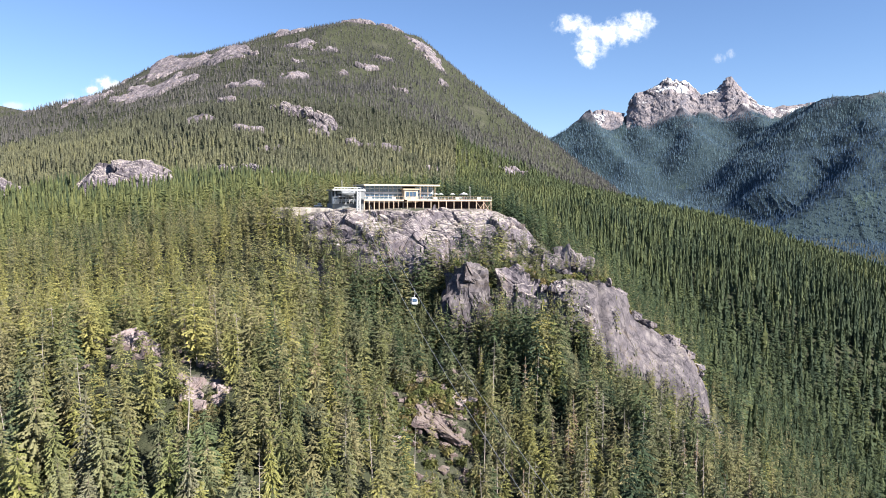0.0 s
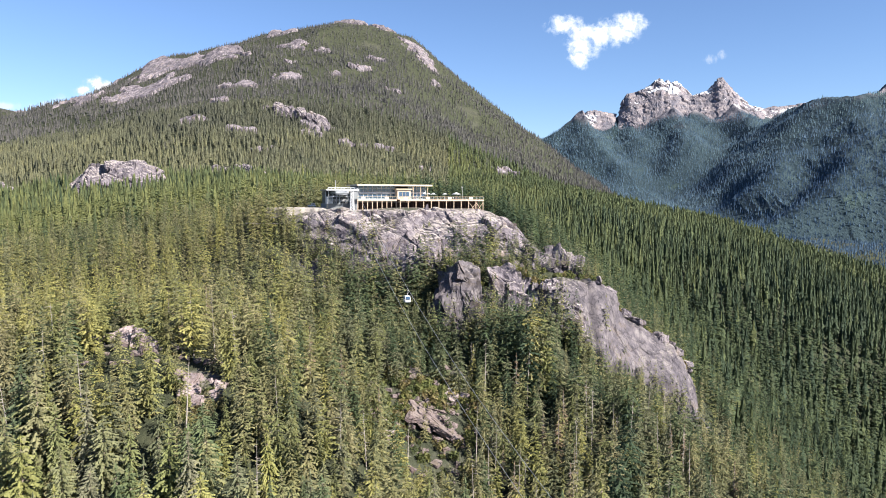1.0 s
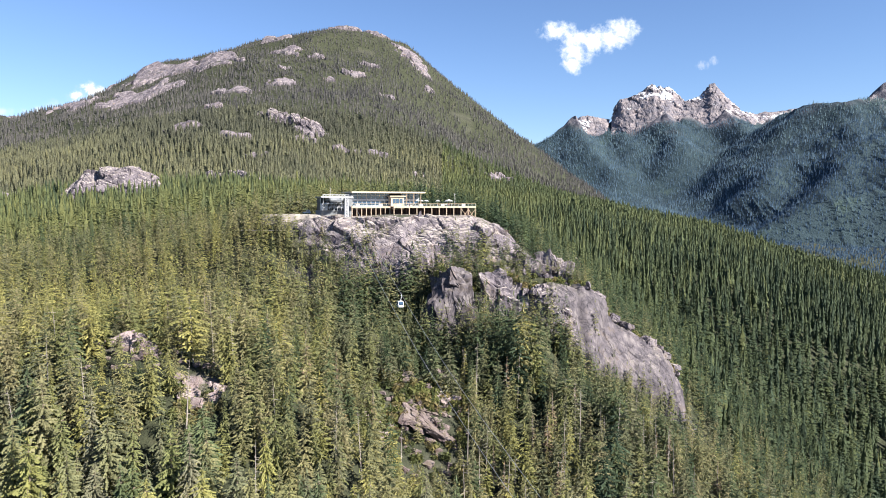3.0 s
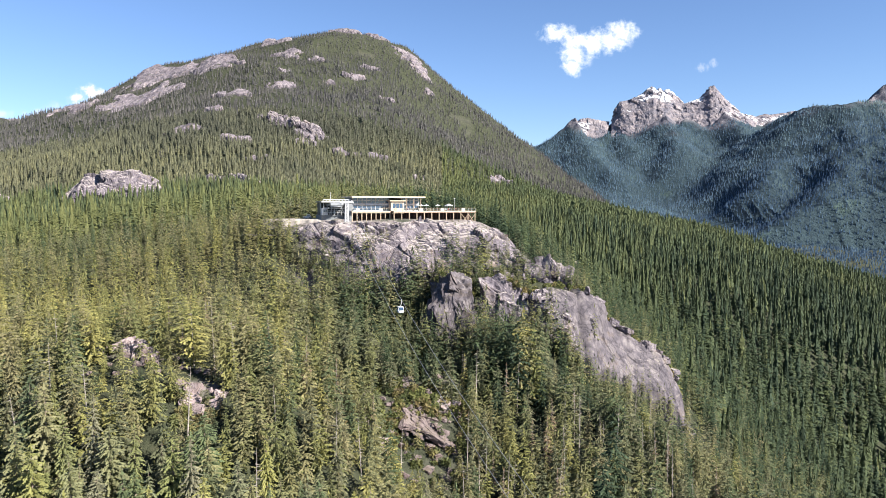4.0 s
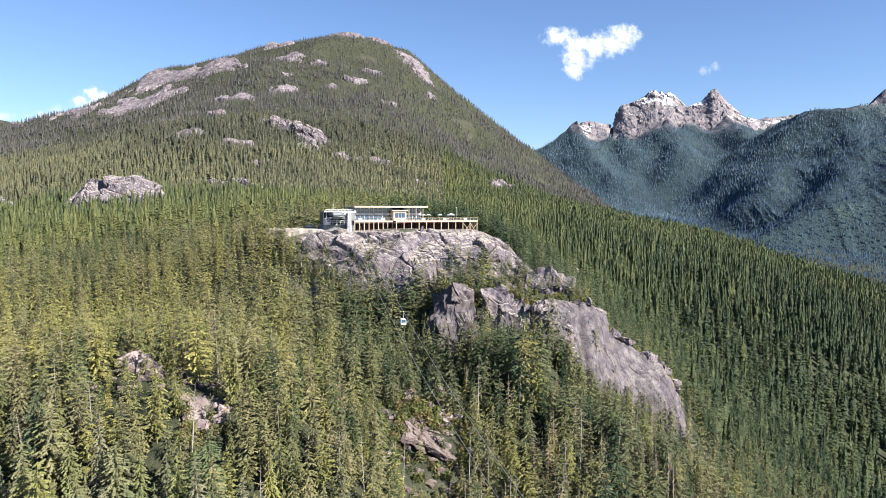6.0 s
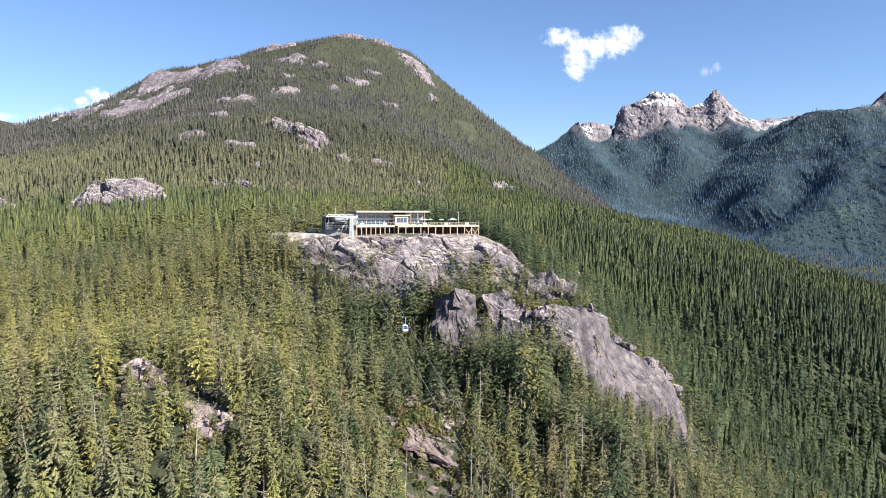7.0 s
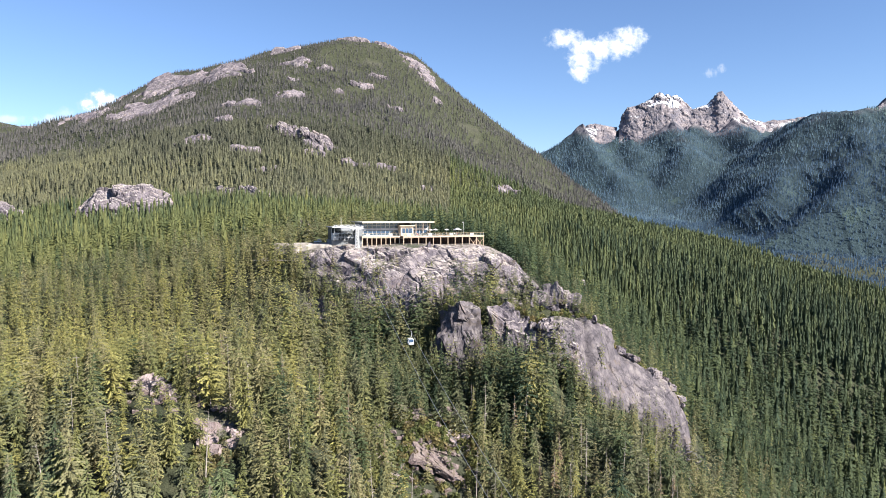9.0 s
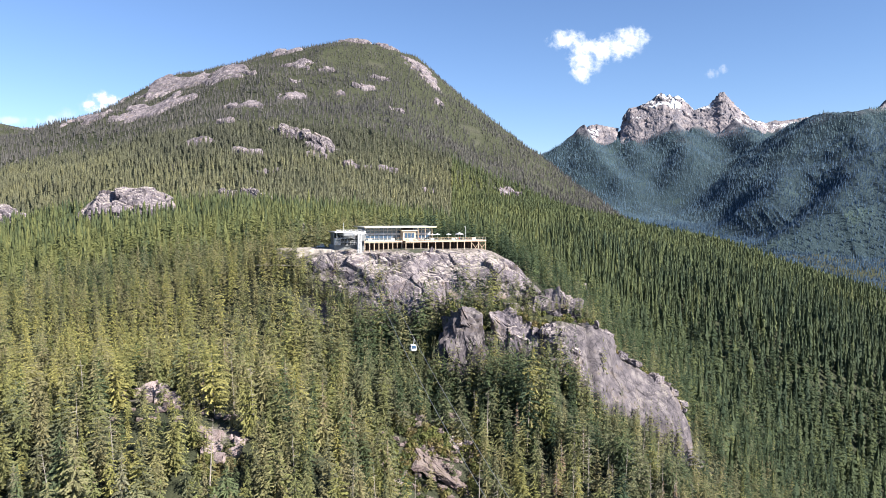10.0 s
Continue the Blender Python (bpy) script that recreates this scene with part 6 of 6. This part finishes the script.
cabin = tagged(new("gondola_cabin"), "small white and green gondola cabin hanging from the cable", "gondola")
grip = on_cable(2.2, 68)
cabin.matrix_world = Matrix.Translation(grip) @ pose(0, 0, 0, 0, 0, 18)
part("body", rounded_shell(1.75, 1.75, 0.7, -4.05, 1.0), white_steel, cabin, "white lower shell")
part("window_band", rounded_shell(1.68, 1.68, 0.9, -3.37, 0.86), glass, cabin, "dark wrap-round windows")
part("roof", rounded_shell(1.55, 1.55, 0.25, -2.48, 0.6), white_steel, cabin)
for sx in (-1, 1):
    for sy in (-1, 1):
        bar("pillar", (sx * 0.75, sy * 0.75, -3.40), (sx * 0.66, sy * 0.66, -2.46), 0.09, white_steel, cabin)
    box("ski_rack", sx * 0.92 - 0.05, sx * 0.92 + 0.05, -0.45, 0.45, -3.75, -3.6, dark_metal, cabin)
bar("hanger", (0, 0, -2.3), (0.28, 0, -1.4), 0.07, white_steel, cabin)
bar("hanger", (0.28, 0, -1.4), (0.28, 0, -0.45), 0.07, white_steel, cabin)
bar("hanger", (0.28, 0, -0.45), (0, 0, -0.05), 0.07, white_steel, cabin)
box("grip", -0.12, 0.16, -0.35, 0.35, -0.12, 0.18, dark_metal, cabin)


# ---- dead standing trunks ----
def snag(x, y, h, lean, turn, r=0.2, seed=0):
    rng = random.Random(seed)
    t = tagged(new("snag"), "bleached dead trunk with broken branch stubs", "dead tree", "dead trunks in the forest")
    part("trunk", trunk_mesh(h, r, 4, seed, 0.4), deadwood, t)
    for _ in range(rng.randint(6, 11)):
        z, az, L = h * rng.uniform(0.4, 0.95), rng.uniform(0, 6.28), rng.uniform(0.4, 1.3)
        bar("branch", (0, 0, z), (math.cos(az) * L, math.sin(az) * L, z + rng.uniform(-0.3, 0.25)), 0.05, deadwood, t, 5, r2=0.015)
    z = float(land(np.array([x]), np.array([y]))[0])
    t.matrix_world = pose(x, y, z - 0.5, lean * math.sin(radians(turn)), lean * math.cos(radians(turn)), 0)


for n, (x, y, h, lean, turn) in enumerate(((-70, 116, 17, -7, 0), (-64, 126, 16, -4, 20), (5.5, 155, 18, 1, 0), (33, 168, 17, 1, 60), (38, 166, 15, -2, 0), (13, 140, 17, 2, 0),
                                           (-20, 130, 16, 1, 0), (8, 148, 14, -1, 30), (43, 172, 14, 3, 0), (28, 158, 15, -2, 0), (62, 190, 13, 2, 0), (-82, 150, 14, -3, 0),
                                           (-47, 128, 15, 4, 10), (22, 128, 16, 2, 0), (50, 150, 16, -1, 0), (-9, 150, 11, 2, 0), (70, 196, 13, 1, 0))):
    snag(x, y, h, lean, turn, 0.2, n)
rs = random.Random(77)
for n in range(26):
    snag(rs.uniform(4, 66), rs.uniform(128, 192), rs.uniform(11, 17), rs.uniform(-3, 3), rs.uniform(0, 60), rs.uniform(0.12, 0.2), 40 + n)
for n in range(10):
    snag(rs.uniform(-85, -15), rs.uniform(110, 175), rs.uniform(12, 16), rs.uniform(-5, 3), rs.uniform(0, 60), rs.uniform(0.12, 0.18), 80 + n)


# ---- low shrubs round the gully rocks and along the crests ----
def shrubs(name, spots, seed, label):
    rng = np.random.default_rng(seed)
    tri, tin = [], []
    for x, y, s, *on in spots:
        z = on[0] if on else float(land(np.array([x]), np.array([y]))[0])
        n = int(70 * s)
        d = rng.normal(0, 1, (n, 3))
        d /= np.linalg.norm(d, axis=1)[:, None]
        c = d * rng.uniform(0.5, 1, (n, 1)) * (s, s, 0.85 * s) + (x, y, z + 0.6 * s)
        for k in range(3):
            tri.append(c + rng.normal(0, 0.26 * min(s, 1.3), (n, 3)))
        tin.append(np.full(n, rng.uniform(0, 1)))
    a = np.concatenate([np.concatenate(tri[k::3]) for k in range(3)], 1).reshape(-1, 3)
    ob = mesh_object(name, a, np.arange(len(a)).reshape(-1, 3), shrub_leaf, tint=np.repeat(np.concatenate(tin), 3))
    return tagged(ob, label, "shrubs", kind="stuff")


def shrub_line(line, n, spread, back, size, seed):
    """Spots along a crest, a little behind its edge."""
    rg_ = np.random.default_rng(seed)
    p = along(line, 200)[rg_.integers(0, 200, n)]
    return [(a[0] + rg_.normal(0, 0.6), a[1] + back + rg_.uniform(0, spread), rg_.uniform(*size), a[2] - 0.5) for a in p]


rng = np.random.default_rng(33)
spots = [(rng.normal(-13, 6), rng.normal(172, 8), rng.uniform(0.7, 1.8)) for _ in range(95)] + [(rng.normal(2, 4), rng.normal(182, 7), rng.uniform(0.7, 1.6)) for _ in range(60)]
spots += [(rng.uniform(-12, 6), rng.uniform(169.5, 177), rng.uniform(0.7, 1.5)) for _ in range(24)] + [(rng.uniform(-15, -8), rng.uniform(158, 170), rng.uniform(0.6, 1.2)) for _ in range(16)]
spots += [(rng.normal(-3, 7), rng.normal(159, 5), rng.uniform(0.5, 1.3)) for _ in range(60)]
spots += [(rng.uniform(-80, -55), rng.normal(155, 4), rng.uniform(0.5, 1.1)) for _ in range(20)]
spots += [(rng.normal(-49, 4), rng.normal(133, 4), rng.uniform(0.5, 1.2)) for _ in range(46)]
spots += [(rng.uniform(15, 60), rng.normal(236, 5), rng.uniform(0.6, 1.3)) for _ in range(60)]
spots += shrub_line([(46, 230, 72), (51, 234, 66), (58, 237, 57.5), (67, 239, 52.5), (75, 240, 47.5), (80, 238, 40)], 110, 4, 0.6, (0.5, 1.3), 71)
spots += shrub_line([(30, 231, 71), (36, 230, 73), (46, 230, 72.5)], 24, 4, 1.0, (0.5, 1.1), 72)
spots += shrub_line([(-5, 226, 73), (2, 222, 79), (12, 227, 68)], 18, 3, 0.8, (0.5, 1.1), 73)
spots += shrub_line([(12, 230, 73), (19, 228, 78), (31, 232, 68)], 22, 3, 0.8, (0.5, 1.1), 74)
for n in range(230):
    x = rng.uniform(-58, 30)
    y = rng.uniform(250, 279) + 0.004 * (x + 15) ** 2
    hit, at, nrm_, _ = dome.ray_cast(Vector((x, y, 150)), Vector((0, 0, -1)))
    if hit and nrm_.z > 0.35:
        spots.append((x, y, rng.uniform(0.35, 1.0), at.z - 0.3))
spots = [p for p in spots if not (-9 < p[0] < 3 and 163 < p[1] < 169)]
shrubs("shrubs", spots, 34, "yellow-green shrubs round the rocks")


# ---- gravel yard, service vehicle by the lodge ----
gravel, gv_, gw_ = material("pale_gravel", 0.95, 0.15)
gv_.links.new(ramp(gv_, [(0.3, (0.19, 0.17, 0.15)), (0.5, (0.29, 0.26, 0.235)), (0.7, (0.38, 0.345, 0.315))], noise_tex(gv_, 0.7, 7, 0.7)).outputs[0], gw_.inputs["Base Color"])
bump(gv_, gw_, noise_tex(gv_, 3.0, 6, 0.7), 0.6, 0.08)
YX, YY = np.meshgrid(np.linspace(-76, -40, 60), np.linspace(268, 298, 50))
yard = patch(YX, YY, -58, 283, 14, 7.5, -18, 0.35, 7, 77)
ob = mesh_object("gravel_yard", np.stack([YX, YY, 88 + 5.9 * yard + 0.12 * fbm(YX, YY, 4, 3, 78)], 2).reshape(-1, 3), grid_faces(60, 50), gravel)
tagged(ob, "pale gravel yard on the rock beside the terminal", "gravel", kind="structure")

cart = tagged(new("utility_vehicle"), "small white utility vehicle parked on bare rock", "vehicle")
cart.matrix_world = pose(-54.0, 284.5, 93.88, 0, 0, 8)
box("body", -1.6, 1.6, -0.7, 0.7, 0.45, 0.95, white_steel, cart, bevel=0.08)
box("cab", -0.2, 1.2, -0.65, 0.65, 0.95, 1.75, white_steel, cart, bevel=0.12)
box("windscreen", -0.05, 1.05, -0.672, -0.645, 1.1, 1.6, glass, cart, bevel=0)
for x in (-1.05, 1.05):
    for y in (-0.7, 0.7):
        wheel = bar("wheel", (x, y - 0.1, 0.35), (x, y + 0.1, 0.35), 0.35, rubber, cart, 14)
        bar("hub", (x, y - 0.12, 0.35), (x, y + 0.12, 0.35), 0.16, steel, wheel, 10)
